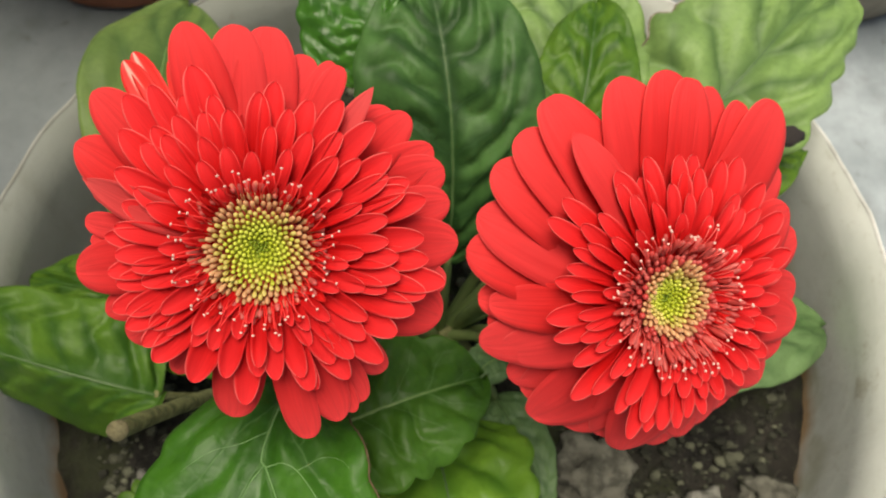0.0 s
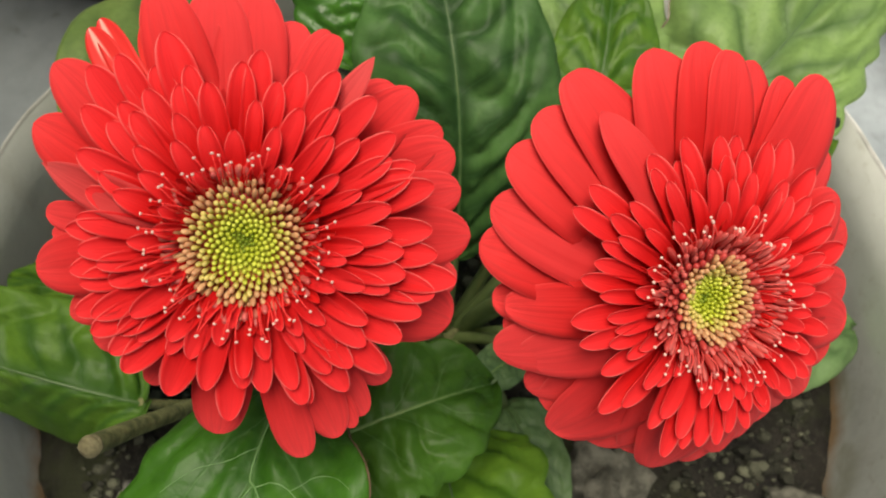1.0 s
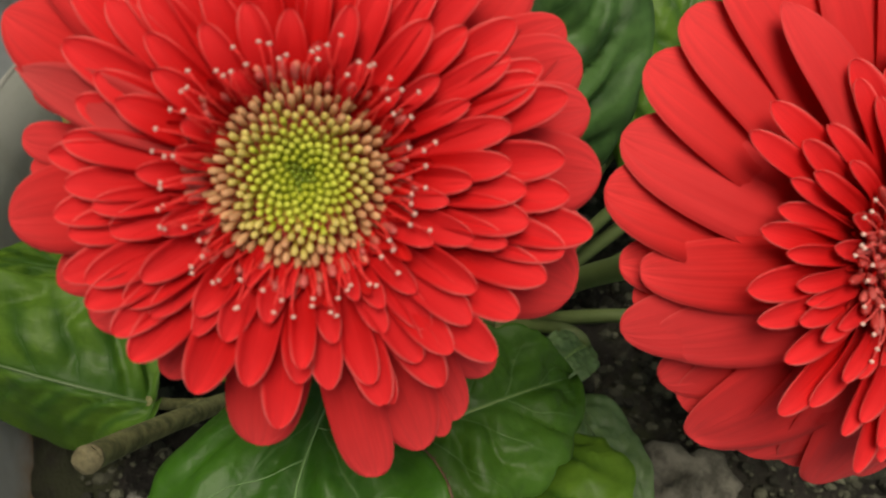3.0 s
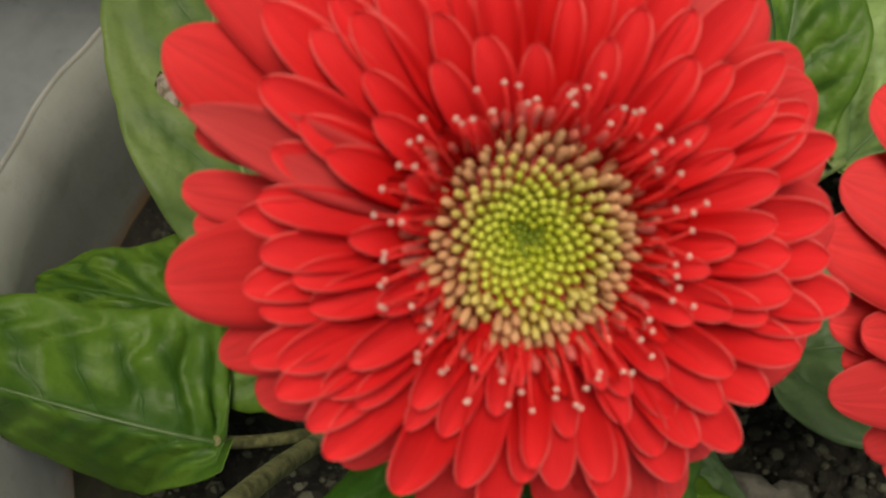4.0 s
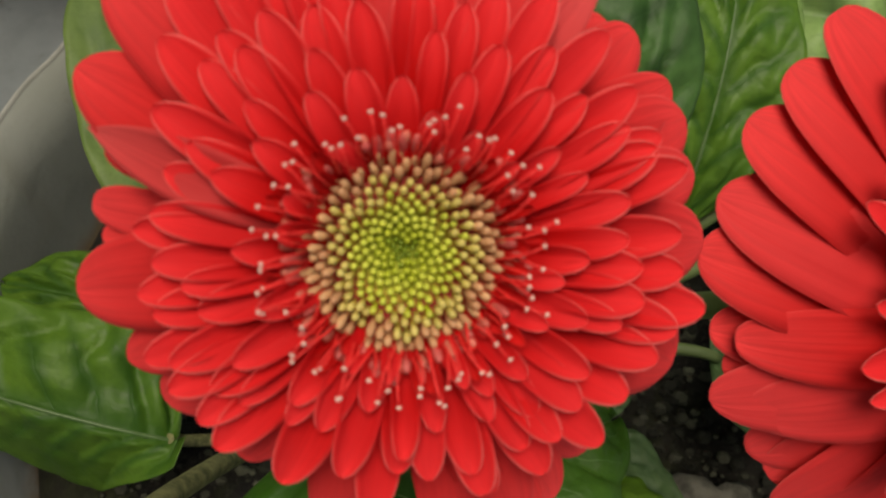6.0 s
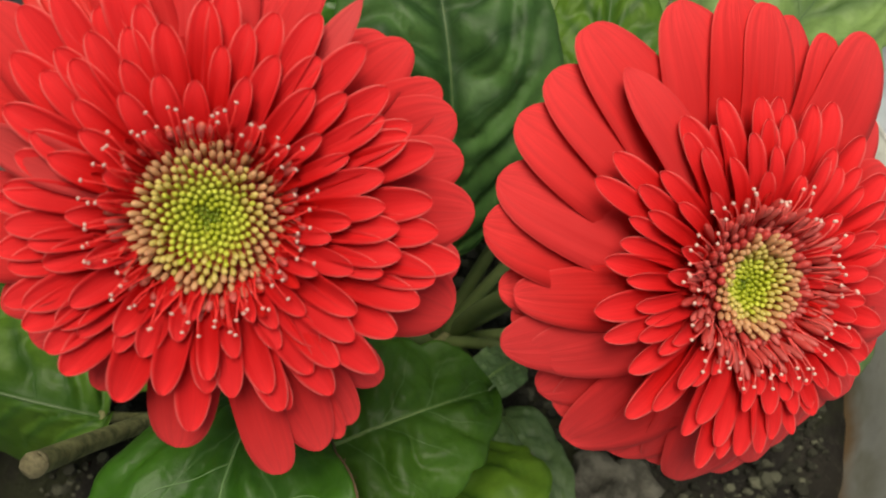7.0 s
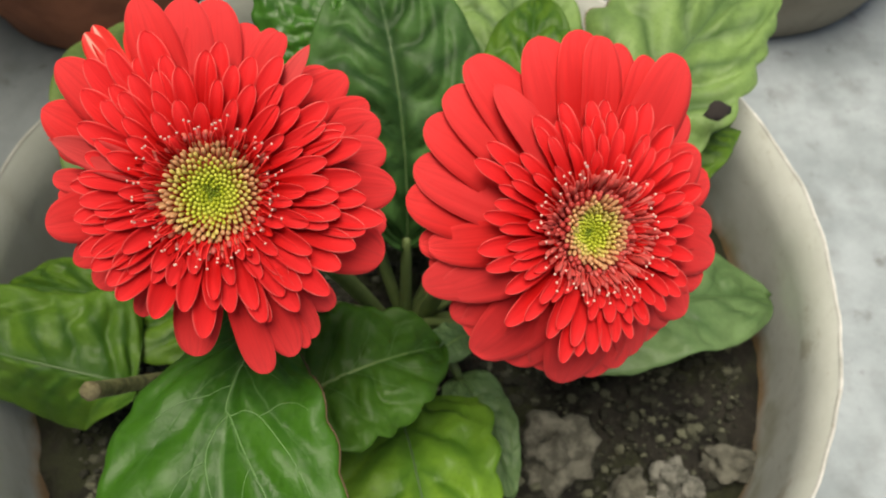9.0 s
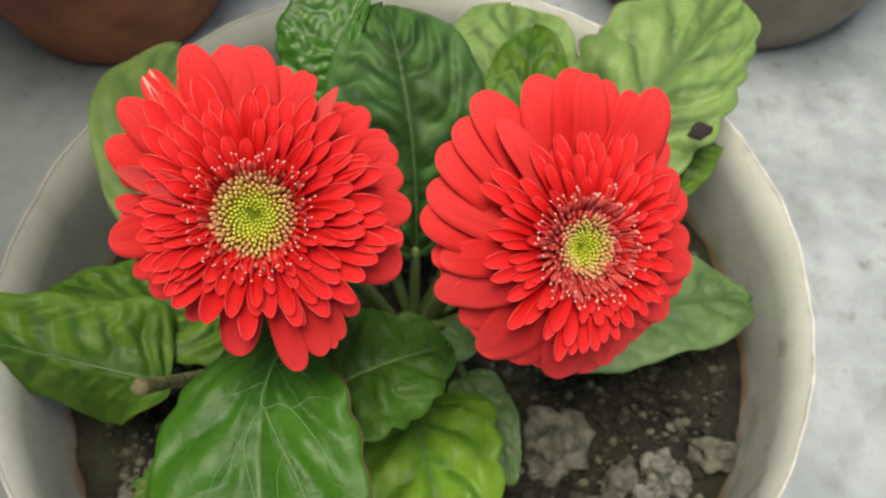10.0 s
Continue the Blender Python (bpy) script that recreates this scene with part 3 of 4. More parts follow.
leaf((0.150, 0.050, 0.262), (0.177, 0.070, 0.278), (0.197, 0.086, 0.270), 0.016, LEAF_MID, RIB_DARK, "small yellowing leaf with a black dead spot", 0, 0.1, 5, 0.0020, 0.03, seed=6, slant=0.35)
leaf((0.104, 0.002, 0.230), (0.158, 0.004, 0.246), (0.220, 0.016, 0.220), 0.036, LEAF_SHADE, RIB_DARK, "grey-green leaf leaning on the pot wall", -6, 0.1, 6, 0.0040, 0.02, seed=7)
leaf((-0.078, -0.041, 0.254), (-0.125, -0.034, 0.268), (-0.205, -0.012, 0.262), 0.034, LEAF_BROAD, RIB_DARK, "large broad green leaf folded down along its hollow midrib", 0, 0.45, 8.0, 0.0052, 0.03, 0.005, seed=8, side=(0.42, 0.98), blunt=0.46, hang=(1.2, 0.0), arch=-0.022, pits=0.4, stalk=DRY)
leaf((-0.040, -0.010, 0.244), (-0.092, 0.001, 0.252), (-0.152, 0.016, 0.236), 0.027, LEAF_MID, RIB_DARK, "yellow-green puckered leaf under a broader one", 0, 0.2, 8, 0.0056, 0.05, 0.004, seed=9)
FAN = [  # three nerves part from the midrib
    (((-0.006, -0.048), (-0.011, -0.066), (-0.014, -0.082), (-0.012, -0.086), (-0.007, -0.096), (0.003, -0.114), (0.008, -0.132)), 0.00038, 0.00014),
    (((-0.013, -0.085), (-0.016, -0.090), (-0.018, -0.097), (-0.0165, -0.105), (-0.013, -0.116), (-0.010, -0.132)), 0.00024, 0.00011),
    (((-0.0125, -0.0855), (-0.008, -0.0845), (-0.003, -0.0865), (0.004, -0.0945), (0.009, -0.101), (0.014, -0.110)), 0.00024, 0.00011),
    (((-0.013, -0.075), (-0.020, -0.079), (-0.028, -0.082), (-0.036, -0.088)), 0.00022, 0.00008),
    (((-0.0185, -0.099), (-0.024, -0.104), (-0.028, -0.112), (-0.030, -0.122)), 0.00017, 0.00008),
    (((-0.003, -0.0865), (0.003, -0.083), (0.008, -0.083), (0.012, -0.086)), 0.00015, 0.00008),
    (((-0.004, -0.1015), (-0.006, -0.108), (-0.005, -0.118)), 0.00015, 0.00007),
    (((-0.012, -0.068), (-0.005, -0.070), (0.002, -0.075)), 0.00015, 0.00007),
]
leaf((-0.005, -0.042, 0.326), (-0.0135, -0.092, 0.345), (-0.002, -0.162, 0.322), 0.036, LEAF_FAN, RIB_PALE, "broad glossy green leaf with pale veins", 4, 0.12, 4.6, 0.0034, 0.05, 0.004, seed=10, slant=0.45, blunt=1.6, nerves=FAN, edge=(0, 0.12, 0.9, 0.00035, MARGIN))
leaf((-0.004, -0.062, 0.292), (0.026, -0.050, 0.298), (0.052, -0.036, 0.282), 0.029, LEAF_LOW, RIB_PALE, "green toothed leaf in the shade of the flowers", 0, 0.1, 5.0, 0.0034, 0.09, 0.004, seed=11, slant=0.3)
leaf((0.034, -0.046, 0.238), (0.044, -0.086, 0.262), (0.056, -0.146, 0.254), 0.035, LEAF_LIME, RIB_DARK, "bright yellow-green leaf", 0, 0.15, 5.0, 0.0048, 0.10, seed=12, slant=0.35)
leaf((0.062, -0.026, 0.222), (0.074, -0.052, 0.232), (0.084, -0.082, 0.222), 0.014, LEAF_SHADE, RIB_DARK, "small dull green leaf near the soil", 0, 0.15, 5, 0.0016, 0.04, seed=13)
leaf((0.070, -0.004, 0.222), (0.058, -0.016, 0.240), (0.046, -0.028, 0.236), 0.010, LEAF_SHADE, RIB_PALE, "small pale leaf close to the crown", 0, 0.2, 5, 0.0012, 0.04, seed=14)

v, f = rock(8.1, (0.016, 0.014, 0.016), 1.0, 0.4, 12, 16)
part("crown", solid("crown", v, f, DRY), plant, pose(0, 0, -0.006), "brown fibrous crown of old leaf bases")
st = bend((-0.0572, -0.0762, 0.3420), (-0.0535, -0.0590, 0.3050), (-0.0420, -0.0390, 0.2660), 14)
v, f = tube(st, [0.0029, 0.0029, 0.0028, 0.0028] + [0.0027] * 10, 12, False)
cutstalk = part("cut_stalk", solid("cut_stalk", v, f, DRY), plant, SHIFT, "dry cut flower stalk")
d0 = (st[0] - st[1]).normalized()
ringv, ringf = tube([st[0] - d0 * 0.001, st[0] + d0 * 0.0006, st[0] + d0 * 0.0008, st[0] - d0 * 0.0004], [0.0029, 0.0031, 0.0028, 0.0026], 20, False)
ringv = [p + d0 * 0.0014 * noise.noise((k * 1.7, 0, 0)) for k, p in enumerate(ringv)]
part("cut_end", solid("cut_end", ringv, ringf, CUT), cutstalk, label="pale frayed cut end")
# lining of the hollow, coloured near-black in place of the shade inside
v, f = tube([st[0] - d0 * 0.0012, st[0] - d0 * 0.0030, st[0] - d0 * 0.0050], [0.0026, 0.0024, 0.0018], 14)
part("hollow", solid("hollow", v, f[:-2] + f[-1:], SPOT_AND_SHADE), cutstalk, label="hollow of the cut stalk, its shade painted near-black")
v, f = rock(2.2, (0.0058, 0.0042, 0.0014), 1, 0.3, 8, 12)
part("dead_spot", solid("dead_spot", v, f, SPOT_AND_SHADE), plant, SHIFT @ pose(0.1710, 0.0580, 0.316, 30, 0, 20), "black shrivelled spot on a leaf edge")

for px, py, pz, sx, sy in ((-0.0985, 0.0540, 0.2965, 0.0026, 0.0056),):
    v, f = rock(px * 100, (sx, sy, 0.0006), 1, 0.5, 8, 12)
    part("dead_patch", solid("dead_patch", v, f, WITHER), plant, SHIFT @ pose(px, py, pz, 20, -15, 20), "grey-brown withered patch on a leaf edge")

sprout = thing("seedling", (-0.096, -0.074, SOIL_Z), "tiny dark green seedling sprouting from the soil", "seedling")
for k in range(7):
    a = 52 * k + 15
    grid = np.zeros((7, 5, 3))
    for i in range(7):
        s = i / 6
        for j in range(5):
            q = j / 2 - 1
            w = 0.0032 * math.sin(math.pi * min(0.98, 0.08 + s * 0.9)) * q
            r = 0.002 + 0.010 * s
            grid[i, j] = (r * math.cos(radians(a)) - w * math.sin(radians(a)), r * math.sin(radians(a)) + w * math.cos(radians(a)), 0.003 + 0.002 * k + 0.006 * s - 0.006 * s * s + 0.0008 * q * q)
    v, f, uv = slab(grid, 0.0004, np.array((0, 0, 1.0)))
    part("leaf", solid("seedling_leaf", v, f, LEAF_MID, uv), sprout)
v, f = tube([(0, 0, -0.004), (0.0004, 0, 0.008), (0, 0.0003, 0.017)], [0.0009, 0.0007, 0.0004], 6)
part("stem", solid("seedling_stem", v, f, STALK), sprout)

# ---- the two flowers ----


def petal(rng, az, R, w, rb, hb, ht, bow, cup, mat, point, ridge, lip=0.0, run=1.0, roll=0.0):
    """One ray floret: a tapered strap from radius rb to R at that azimuth, with an oval tip, lengthwise folds and thickness."""
    A, B = 17, 9
    grid = np.zeros((A, B, 3))
    swing = rng.uniform(-0.06, 0.06) * R
    ph = rng.random() * 6
    ca, sa = math.cos(radians(az)), math.sin(radians(az))
    curl = rng.uniform(-0.6, 1.0) * 0.0010
    skew = rng.uniform(-0.12, 0.12)
    cap = min(0.55, (1.10 if point < 0.45 else 1.45 if point < 0.7 else 2.4) * w / (R - rb))
    for i in range(A):
        s = 1 - (1 - i / (A - 1)) ** 1.8
        r = rb + (R - rb) * s
        grow = 0.58 + 0.42 * math.sin(0.5 * math.pi * min(1, s / 0.55))
        u = max(0.0, (s - 1 + cap) / cap)
        half = 0.5 * w * grow * max((1 - u ** 2.3) ** point, 0.03)
        h = hb + (ht - hb) * s ** run + bow * math.sin(math.pi * min(1, s * 1.02)) - curl * s ** 4
        for j in range(B):
            q = 2 * j / (B - 1) - 1
            side = (q + skew * u * (1 - q * q)) * half + swing * s * s * (1 - s)
            z = h + cup * half * (q * q - 0.3) + lip * (abs(q) ** 4 * min(1, s * 1.6) + 1.1 * max(0, (s - 0.8) / 0.2) ** 2)
            z += ridge * math.cos(2.2 * math.pi * q + ph) * math.sin(math.pi * s ** 0.8) + roll * q * half * min(1, 1.5 * s)
            back = 0.10 * half * math.cos(3 * q + ph) * max(0, (s - 0.9) / 0.1)
            grid[i, j] = ((r - back) * ca - side * sa, (r - back) * sa + side * ca, z)
    v, f, uv = slab(grid, 0.00016, np.array((0, 0, 1.0)))
    return solid("petal", v, f, mat, uv, flat_tail=2 * (A + B) - 4)


def bud_mesh(mat, r, h):
    prof = [(0.50, 0.0), (0.66, 0.3), (1.0, 0.62), (0.90, 0.84), (0.50, 0.97)]
    v = [(r * p * math.cos(a * math.pi / 3), r * p * math.sin(a * math.pi / 3), h * z) for p, z in prof for a in range(6)] + [(0, 0, h)]
    f = [(i * 6 + a, i * 6 + (a + 1) % 6, i * 6 + 6 + (a + 1) % 6, i * 6 + 6 + a) for i in range(4) for a in range(6)]
    f += [(24 + a, 24 + (a + 1) % 6, 30) for a in range(6)]
    return solid("disc_floret", v, f, mat)


def stamen_mesh(length, lift, curl, thread):
    pts = [(length * s, curl * math.sin(s * 3.1), lift * (1 - (1 - s) ** 2)) for s in (0, 0.25, 0.5, 0.75, 1.0)]
    v, f = tube(pts, [0.0002, 0.00017, 0.00014, 0.00014, 0.00016], 5)
    slots = [0] * len(f)
    o = len(v)
    end = Vector(pts[-1])
    for i in range(5):
        t = math.pi * i / 4
        for k in range(6):
            a = k * math.pi / 3
            v.append(end + 0.00040 * Vector((math.sin(t) * math.cos(a), math.sin(t) * math.sin(a), math.cos(t))))
    for i in range(4):
        for k in range(6):
            f.append((o + i * 6 + k, o + i * 6 + 6 + k, o + i * 6 + 6 + (k + 1) % 6, o + i * 6 + (k + 1) % 6))
            slots.append(1)
    return solid("stamen", v, f, [thread, ANTHER], slots=slots)


def flower(label, centre, normal, layers, rise, disc, seed, root, lean, droop, young=1.0, curls=44, rim=(4, 5), threads=0, long_rim=1.0):
    """layers: petal rows (azimuth, radius mm, width mm) and how they bend; rise: tip height by radius, mm; disc: radius of the button."""
    rng = random.Random(seed)
    n = Vector(normal).normalized()
    x = (Vector((1, 0, 0)) - n.x * n).normalized()
    y = n.cross(x)
    F = Matrix((x, y, n)).transposed().to_4x4()
    F.translation = Vector(centre)
    ob = thing("gerbera_flower", root, label, "flower", "gerbera flowers")
    L = Matrix.Translation(-Vector(root)) @ F
    for rows, hb, sag, bow, cup, mat, point, ridge, run, wide, lip in layers:
        for k, (az, R, w) in enumerate(rows):
            ht = float(np.interp(R, rise[0], rise[1]))
            ht += sag * min(0.0, droop[0] + droop[1] * math.cos(radians(az - droop[2])) - ht)
            ht += rng.uniform(-0.5, 0.5) * (0.3 if mat == PETAL_OUTER else 1.0)
            outer = mat == PETAL_OUTER  # these overlap like shingles
            hk = hb + (0.0 if outer else 0.5 * (k % 2)) + rng.uniform(-0.2, 0.2)
            me = petal(rng, az, R / 1000, w * wide / 1000, 0.010, hk / 1000, ht / 1000, bow / 1000 * rng.uniform(0.7, 1.3), cup * rng.uniform(0.5, 1.3), mat, point * rng.uniform(0.92, 1.1), ridge * rng.uniform(0.4, 1.5), lip, run, rng.uniform(0.03, 0.09) if outer else rng.uniform(-0.22, 0.22))
            part("petal", me, ob, L)
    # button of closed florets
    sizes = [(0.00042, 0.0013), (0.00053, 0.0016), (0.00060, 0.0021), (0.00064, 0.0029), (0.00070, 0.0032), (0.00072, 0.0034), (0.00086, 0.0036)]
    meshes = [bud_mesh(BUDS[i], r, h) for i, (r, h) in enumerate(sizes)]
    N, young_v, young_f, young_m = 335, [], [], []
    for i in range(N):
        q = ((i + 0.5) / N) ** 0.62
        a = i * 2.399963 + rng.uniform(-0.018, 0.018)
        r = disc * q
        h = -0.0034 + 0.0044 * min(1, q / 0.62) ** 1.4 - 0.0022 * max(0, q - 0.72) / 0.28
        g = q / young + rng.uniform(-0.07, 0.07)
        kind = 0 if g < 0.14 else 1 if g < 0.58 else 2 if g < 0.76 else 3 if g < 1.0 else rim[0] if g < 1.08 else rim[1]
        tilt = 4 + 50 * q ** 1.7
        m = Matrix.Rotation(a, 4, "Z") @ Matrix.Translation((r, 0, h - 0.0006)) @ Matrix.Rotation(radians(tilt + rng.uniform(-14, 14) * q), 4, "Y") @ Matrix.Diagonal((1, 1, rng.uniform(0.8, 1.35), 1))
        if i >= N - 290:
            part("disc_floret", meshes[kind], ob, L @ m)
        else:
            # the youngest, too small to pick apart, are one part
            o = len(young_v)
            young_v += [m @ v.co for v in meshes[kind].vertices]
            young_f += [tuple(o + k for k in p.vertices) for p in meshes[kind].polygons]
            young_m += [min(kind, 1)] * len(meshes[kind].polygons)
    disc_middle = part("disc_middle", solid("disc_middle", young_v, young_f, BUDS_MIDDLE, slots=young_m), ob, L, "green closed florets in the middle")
    tagged(disc_middle, kind="stuff")
    for i in range(84):
        a, r = 6.2832 * i / 84 + rng.uniform(-0.06, 0.06), disc * rng.uniform(1.0, 1.13)
        part("disc_floret", meshes[rim[i % 3 > 0]], ob, L @ Matrix.Rotation(a, 4, "Z") @ Matrix.Translation((r, 0, -0.0002 + 0.0010 * (long_rim > 1))) @ Matrix.Rotation(radians(rng.uniform(25, 65)), 4, "Y") @ Matrix.Diagonal((1.0, 1.0, long_rim * rng.uniform(0.8, 1.4), 1)))
    # open small florets round the button, and stamens
    for i in range(curls):
        az = 360 * i / curls + rng.uniform(-4, 4)
        me = petal(rng, az, disc + rng.uniform(0.0025, 0.0070), rng.uniform(0.0017, 0.0028), disc * 0.94, -0.001, rng.uniform(0.0005, 0.0036), 0.0006, 0.9, PETAL_SMALL, 0.6, 0.0, 0.0004)
        part("small_petal", me, ob, L)
    thread = THREAD if threads else FILAMENT
    kinds = [stamen_mesh(0.0050, 0.0042, 0.0003, thread), stamen_mesh(0.0068, 0.0046, -0.0004, thread), stamen_mesh(0.0038, 0.0048, 0.0005, thread), stamen_mesh(0.0082, 0.0040, -0.0002, thread)]
    for i in range(76):
        a = 6.2832 * i / 76 + rng.uniform(-0.05, 0.05)
        part("stamen", kinds[rng.randrange(4)], ob, L @ Matrix.Rotation(a, 4, "Z") @ Matrix.Translation((disc * rng.uniform(0.98, 1.12), 0, rng.uniform(0.0010, 0.0022))) @ Matrix.Rotation(rng.uniform(-0.3, 0.3), 4, "X") @ Matrix.Rotation(rng.uniform(-0.35, 0.35), 4, "Z") @ Matrix.Diagonal((lean, 1, 1, 1)))
    # receptacle and green cup below, stalk to the crown
    prof = [(0.0, -0.0036), (disc * 0.35, -0.0026), (disc * 0.7, -0.0003), (disc * 0.95, -0.0014), (disc * 1.15, -0.005), (disc * 0.9, -0.011), (0.0045, -0.018), (0.0, -0.019)]
    v, f = lathe(prof, (0, 0), 32)
    part("receptacle", solid("receptacle", v, f, CORE), ob, L)
    top = F @ Vector((0, 0, -0.016))
    mid = (top + Vector(root)) / 2 - n * 0.02 + Vector((0, 0, 0.01))
    v, f = tube(bend(top, mid, root, 22), [0.0036 + 0.0004 * i / 21 for i in range(22)], 12)
    part("stalk", solid("stalk", v, f, STALK), ob, Matrix.Translation(-Vector(root)), "downy green stalk")
    return ob


LEFT_0 = [  # azimuth, radius and width in millimetres
    (2, 47.5, 10.9), (15, 46.3, 9.1), (25, 47.5, 10.1), (32, 47.1, 9.2), (44, 46.9, 9.7), (49, 44.6, 9.0), (69, 46.6, 5.1), (72, 46.9, 6.0),
    (80, 46.4, 10.0), (91, 51.8, 11.2), (100, 52.5, 10.3), (112, 55.4, 9.8), (140, 53.1, 10.0), (154, 49.6, 11.4), (161, 43.9, 4.6), (165, 42.4, 3.5),
    (175, 42.5, 4.9), (181, 40.7, 3.5), (191, 45.1, 10.5), (206, 41.6, 7.4), (217, 40.2, 7.8), (225, 36.9, 6.7), (237, 38.4, 6.0), (261, 44.2, 9.6),
    (284, 50.2, 6.8), (294, 48.2, 8.7), (299, 47.8, 4.8), (303, 46.5, 7.9), (314, 43.3, 7.1), (338, 47.4, 13.8), (349, 45.5, 8.6),
]
LEFT_1 = [  # azimuth, radius and width in millimetres
    (6, 37.9, 6.4), (19, 39.9, 6.6), (27, 37.7, 5.7), (38, 37.1, 5.9), (50, 39.0, 5.8), (63, 38.8, 5.3), (73, 35.8, 5.7), (86, 38.0, 5.7),
    (91, 35.4, 5.7), (108, 36.0, 4.5), (112, 43.8, 7.5), (118, 38.2, 5.7), (125, 43.5, 5.8), (132, 35.6, 5.5), (133, 45.4, 7.6), (141, 40.4, 7.1),
    (152, 35.6, 6.3), (163, 31.6, 5.8), (177, 33.8, 5.3),
]
LEFT_1_MORE = [  # azimuth, radius and width in millimetres
    (191, 33.6, 5.7), (196, 32.4, 6.1), (205, 35.7, 5.7), (213, 34.8, 5.7), (222, 34.1, 5.7), (229, 35.5, 6.9), (245, 35.0, 7.4), (266, 37.2, 6.2),
    (271, 29.6, 5.1), (291, 35.4, 6.0), (293, 36.0, 4.2), (305, 37.2, 6.7), (318, 39.3, 6.2), (329, 37.6, 6.7), (339, 38.8, 6.7), (346, 40.0, 7.0),
    (351, 43.9, 6.8), (358, 39.1, 5.8),
]
LEFT_2 = [  # azimuth, radius and width in millimetres
    (16, 30.2, 5.2), (25, 36.4, 6.5), (57, 32.6, 5.0), (68, 29.1, 5.2), (79, 32.6, 4.9), (103, 32.1, 5.7), (113, 32.9, 6.0), (123, 34.7, 5.9),
    (131, 32.7, 6.2), (139, 34.4, 5.6), (155, 29.9, 5.7), (173, 31.9, 5.3), (184, 31.2, 5.6), (198, 26.8, 5.8), (208, 32.9, 6.3), (218, 30.2, 5.8),
    (225, 28.2, 4.6), (238, 26.4, 3.8), (257, 30.6, 5.8), (279, 30.6, 5.8), (290, 31.5, 5.5), (304, 31.7, 5.5), (312, 33.2, 5.6), (321, 31.9, 5.9),
    (344, 30.6, 4.7), (351, 32.9, 6.3), (359, 32.0, 5.9),
]
LEFT_3 = [  # azimuth, radius and width in millimetres
    (1, 23.8, 4.6), (6, 29.6, 4.9), (26, 25.7, 3.3), (32, 34.0, 5.1), (38, 23.5, 3.5), (44, 31.0, 4.5), (52, 27.7, 5.6), (74, 24.0, 3.9),
    (85, 28.1, 3.9), (108, 24.0, 5.1), (117, 27.8, 5.2), (123, 23.3, 4.7), (138, 27.1, 4.5), (145, 23.3, 5.0), (159, 25.8, 5.8), (190, 27.9, 4.5),
    (215, 25.6, 5.3), (235, 23.4, 5.5), (247, 25.1, 5.3), (259, 20.5, 4.3), (272, 26.7, 4.1), (283, 23.6, 4.1), (300, 24.8, 4.1), (304, 21.4, 3.8),
    (312, 28.2, 4.9), (317, 22.7, 3.9), (329, 29.3, 5.5), (342, 25.7, 4.9),
]
LEFT_4 = [  # azimuth, radius and width in millimetres
    (43, 18.2, 2.7), (63, 18.0, 2.9), (82, 18.4, 3.2), (94, 22.3, 4.4), (122, 16.5, 2.9), (156, 16.8, 3.2), (171, 16.6, 3.5), (180, 21.4, 4.3),
    (203, 19.8, 4.2), (246, 16.2, 3.0), (265, 16.7, 2.7), (297, 18.5, 2.8), (336, 20.3, 3.3), (353, 20.8, 3.3),
]
LEFT_5 = [  # azimuth, radius and width in millimetres
    (162, 44.7, 6.9),
]
LEFT_6 = [  # azimuth, radius and width in millimetres
    (126, 54.2, 5.8), (129, 53.6, 6.1),
]
LEFT_7 = [  # azimuth, radius and width in millimetres
    (119, 48.1, 3.4),
]
LEFT_8 = [  # azimuth, radius and width in millimetres
    (57, 45.4, 5.6),
]
RIGHT_0 = [  # azimuth, radius and width in millimetres
    (2, 44.4, 9.1), (20, 46.1, 9.9), (31, 45.8, 10.8), (45, 49.4, 7.9), (57, 62.4, 11.4), (66, 56.6, 7.6), (75, 57.5, 8.9), (82, 57.8, 8.5),
    (88, 59.1, 13.5), (101, 57.7, 14.6), (122, 58.6, 11.7), (133, 55.2, 12.1), (144, 53.7, 12.6), (158, 50.5, 12.9), (169, 50.0, 12.4), (185, 45.0, 10.2),
    (194, 43.1, 10.3), (200, 46.8, 9.8), (217, 43.4, 10.1), (226, 43.0, 12.1), (234, 46.2, 13.0), (248, 43.6, 13.3), (261, 43.1, 13.4), (269, 46.4, 13.7),
    (282, 45.8, 11.0), (291, 45.0, 9.7), (299, 43.5, 9.6), (310, 42.7, 9.4), (318, 42.8, 8.6), (326, 45.6, 9.8), (340, 45.1, 9.6), (350, 46.7, 10.2),
]
RIGHT_1 = [  # azimuth, radius and width in millimetres
    (13, 31.8, 5.3), (20, 36.7, 6.6), (35, 39.4, 6.9), (50, 39.7, 7.1), (64, 41.1, 6.1), (72, 37.8, 6.0), (85, 37.1, 5.9), (92, 36.6, 4.8),
    (106, 37.2, 5.9), (120, 36.6, 6.3), (142, 39.5, 5.4), (151, 40.1, 4.9), (172, 33.5, 4.7), (188, 35.3, 5.9), (224, 36.6, 6.4), (256, 37.9, 6.1),
    (263, 35.5, 5.4), (276, 34.1, 5.0), (302, 31.6, 4.8), (333, 34.4, 5.2), (346, 32.3, 4.5),
]
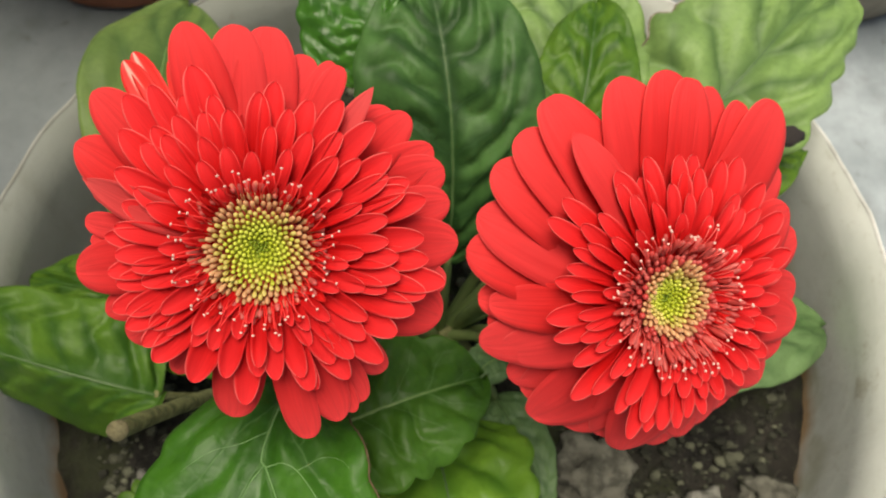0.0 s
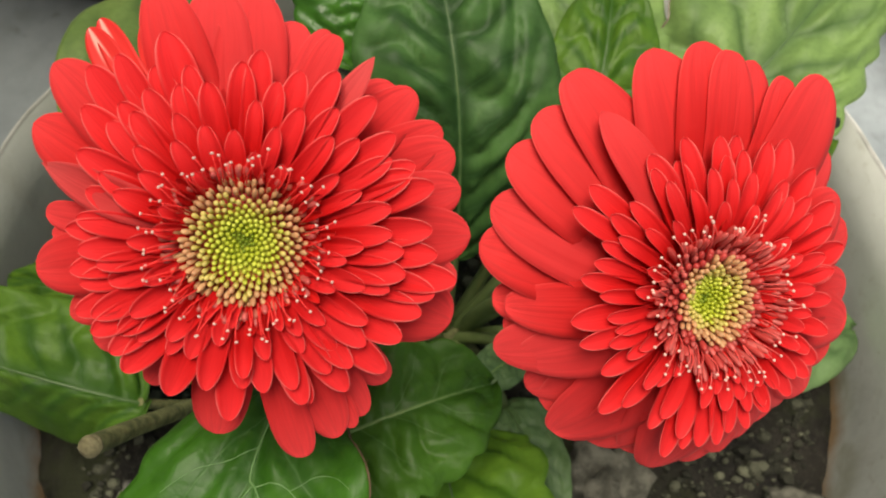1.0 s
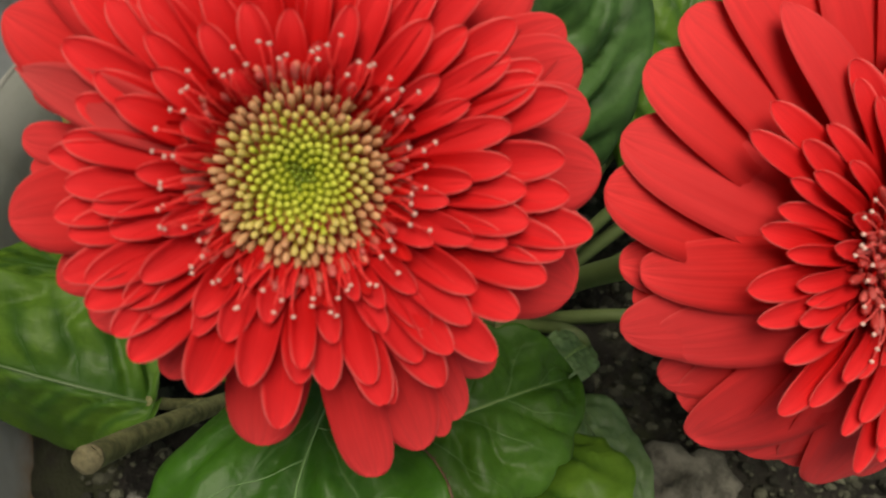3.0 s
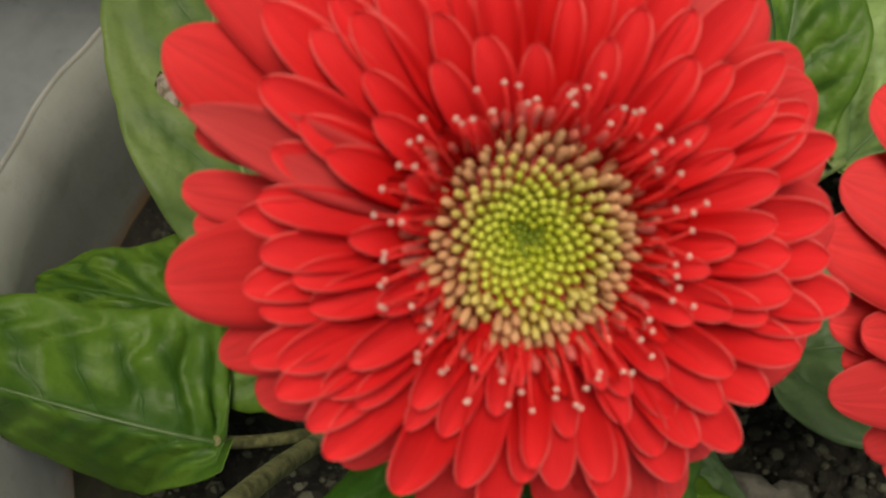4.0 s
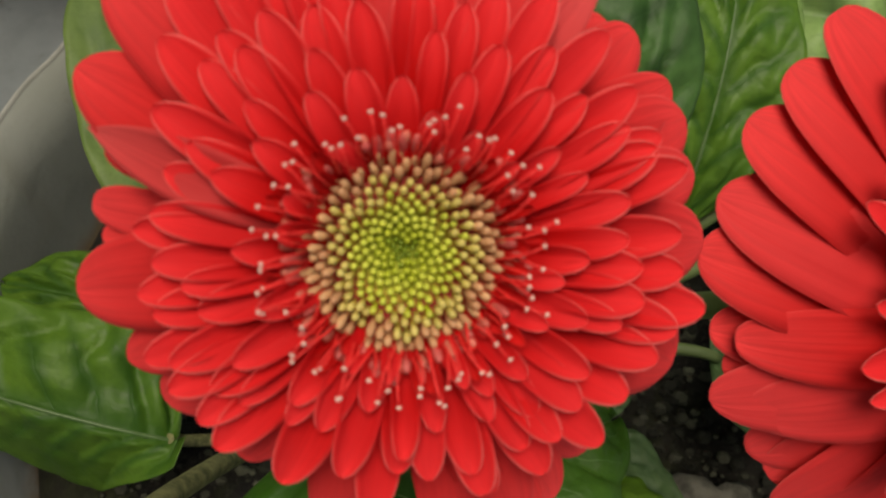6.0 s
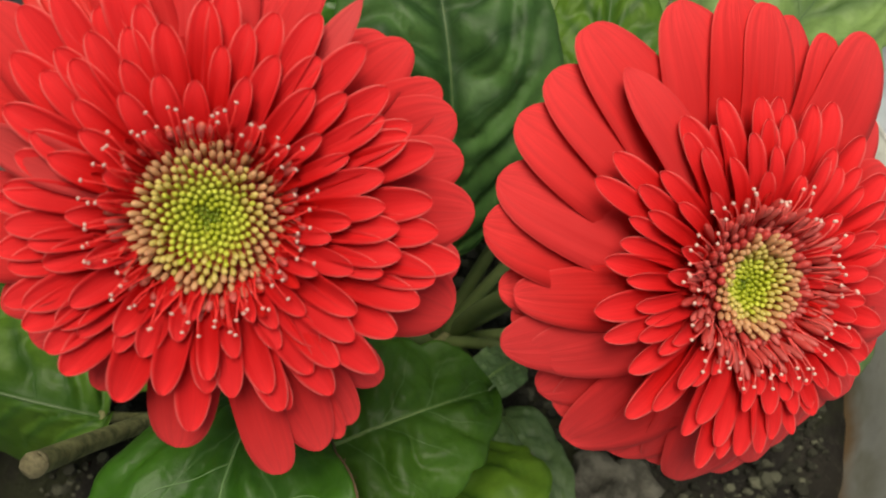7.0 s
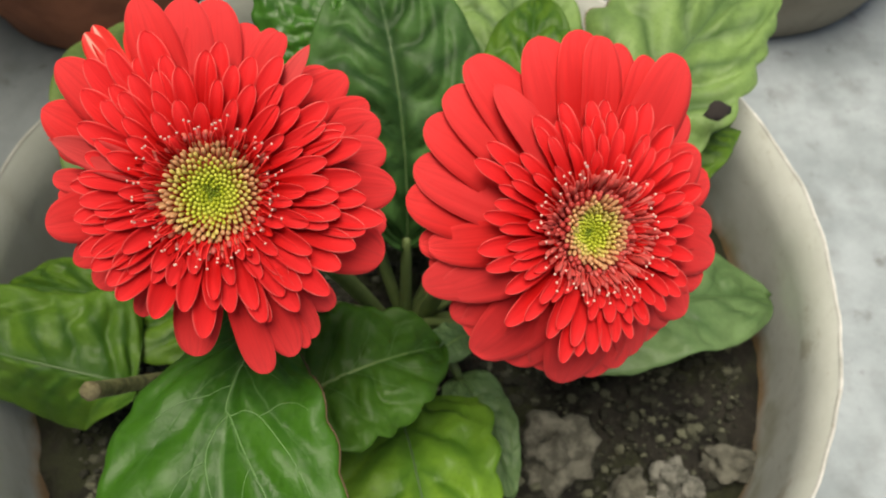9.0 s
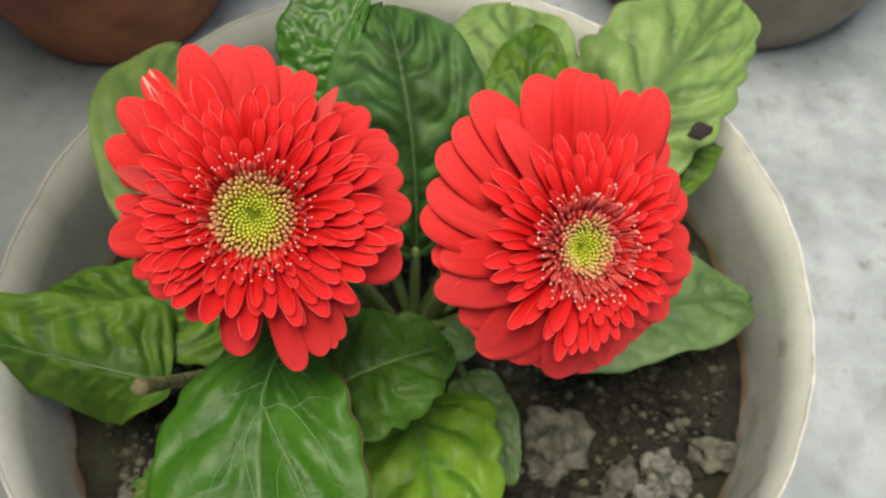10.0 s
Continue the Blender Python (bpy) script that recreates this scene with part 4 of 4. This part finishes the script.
RIGHT_2 = [  # azimuth, radius and width in millimetres
    (0, 31.5, 4.5), (13, 30.8, 4.2), (21, 29.3, 4.7), (30, 34.3, 5.3), (46, 33.2, 4.9), (60, 31.6, 5.2), (77, 29.8, 4.6), (82, 34.1, 5.1),
    (90, 32.4, 5.0), (111, 32.8, 5.0), (122, 33.7, 4.2), (137, 31.2, 4.7), (146, 32.9, 4.6), (157, 31.8, 3.7), (165, 31.1, 4.4), (197, 34.1, 5.0),
    (200, 28.3, 4.4), (211, 31.7, 5.2), (229, 32.0, 4.8), (244, 32.6, 6.0), (258, 32.5, 5.5), (269, 34.6, 5.2), (282, 32.1, 4.5), (291, 32.8, 3.9),
    (292, 28.0, 3.9), (302, 29.8, 4.2), (314, 31.9, 4.2), (326, 33.7, 4.4), (335, 28.9, 4.5), (344, 23.8, 4.1),
]
RIGHT_3 = [  # azimuth, radius and width in millimetres
    (7, 24.7, 3.9), (28, 22.6, 3.7), (40, 30.9, 4.2), (42, 21.6, 4.2), (54, 29.5, 5.0), (62, 28.8, 4.3), (73, 22.8, 3.9), (88, 27.2, 4.2),
    (98, 29.7, 4.3), (119, 29.8, 4.3), (142, 25.3, 3.6), (152, 29.2, 4.1), (178, 29.1, 3.9), (188, 27.5, 3.7), (209, 25.6, 3.6), (227, 26.2, 3.9),
    (233, 23.8, 3.4), (246, 29.3, 5.1), (264, 24.6, 4.0), (278, 25.6, 4.8), (288, 23.9, 4.4), (294, 22.7, 4.0), (302, 23.3, 3.6), (311, 27.6, 4.0),
    (321, 29.2, 4.4), (333, 23.7, 3.7), (353, 23.9, 4.0),
]
RIGHT_4 = [  # azimuth, radius and width in millimetres
    (4, 15.6, 3.0), (29, 16.0, 3.1), (94, 22.3, 3.5), (110, 26.1, 4.0), (129, 22.8, 3.0), (160, 21.1, 3.4), (174, 21.5, 3.7), (195, 26.0, 2.9),
    (208, 22.5, 3.5), (237, 20.0, 3.1), (260, 21.0, 3.1), (272, 21.3, 3.1), (286, 19.3, 2.9), (317, 19.0, 3.3),
]
RIGHT_5 = [  # azimuth, radius and width in millimetres
    (124, 49.1, 9.8),
]
RIGHT_8 = [  # azimuth, radius and width in millimetres
    (186, 43.8, 11.2), (204, 42.7, 12.4),
]

# a layer: rows, base height mm, share of the droop, bow mm, cup, material, point, fold depth, bend, widening, lip
LEFT_RISE = ((15, 22, 28, 32, 36, 40, 46), (4.5, 3.2, 1.8, 0.4, -1.0, -2.4, -4.5))
RIGHT_RISE = ((15, 22, 26, 31, 35, 40, 46), (5.0, 4.0, 3.2, 1.2, 0.0, -1.8, -4.5))
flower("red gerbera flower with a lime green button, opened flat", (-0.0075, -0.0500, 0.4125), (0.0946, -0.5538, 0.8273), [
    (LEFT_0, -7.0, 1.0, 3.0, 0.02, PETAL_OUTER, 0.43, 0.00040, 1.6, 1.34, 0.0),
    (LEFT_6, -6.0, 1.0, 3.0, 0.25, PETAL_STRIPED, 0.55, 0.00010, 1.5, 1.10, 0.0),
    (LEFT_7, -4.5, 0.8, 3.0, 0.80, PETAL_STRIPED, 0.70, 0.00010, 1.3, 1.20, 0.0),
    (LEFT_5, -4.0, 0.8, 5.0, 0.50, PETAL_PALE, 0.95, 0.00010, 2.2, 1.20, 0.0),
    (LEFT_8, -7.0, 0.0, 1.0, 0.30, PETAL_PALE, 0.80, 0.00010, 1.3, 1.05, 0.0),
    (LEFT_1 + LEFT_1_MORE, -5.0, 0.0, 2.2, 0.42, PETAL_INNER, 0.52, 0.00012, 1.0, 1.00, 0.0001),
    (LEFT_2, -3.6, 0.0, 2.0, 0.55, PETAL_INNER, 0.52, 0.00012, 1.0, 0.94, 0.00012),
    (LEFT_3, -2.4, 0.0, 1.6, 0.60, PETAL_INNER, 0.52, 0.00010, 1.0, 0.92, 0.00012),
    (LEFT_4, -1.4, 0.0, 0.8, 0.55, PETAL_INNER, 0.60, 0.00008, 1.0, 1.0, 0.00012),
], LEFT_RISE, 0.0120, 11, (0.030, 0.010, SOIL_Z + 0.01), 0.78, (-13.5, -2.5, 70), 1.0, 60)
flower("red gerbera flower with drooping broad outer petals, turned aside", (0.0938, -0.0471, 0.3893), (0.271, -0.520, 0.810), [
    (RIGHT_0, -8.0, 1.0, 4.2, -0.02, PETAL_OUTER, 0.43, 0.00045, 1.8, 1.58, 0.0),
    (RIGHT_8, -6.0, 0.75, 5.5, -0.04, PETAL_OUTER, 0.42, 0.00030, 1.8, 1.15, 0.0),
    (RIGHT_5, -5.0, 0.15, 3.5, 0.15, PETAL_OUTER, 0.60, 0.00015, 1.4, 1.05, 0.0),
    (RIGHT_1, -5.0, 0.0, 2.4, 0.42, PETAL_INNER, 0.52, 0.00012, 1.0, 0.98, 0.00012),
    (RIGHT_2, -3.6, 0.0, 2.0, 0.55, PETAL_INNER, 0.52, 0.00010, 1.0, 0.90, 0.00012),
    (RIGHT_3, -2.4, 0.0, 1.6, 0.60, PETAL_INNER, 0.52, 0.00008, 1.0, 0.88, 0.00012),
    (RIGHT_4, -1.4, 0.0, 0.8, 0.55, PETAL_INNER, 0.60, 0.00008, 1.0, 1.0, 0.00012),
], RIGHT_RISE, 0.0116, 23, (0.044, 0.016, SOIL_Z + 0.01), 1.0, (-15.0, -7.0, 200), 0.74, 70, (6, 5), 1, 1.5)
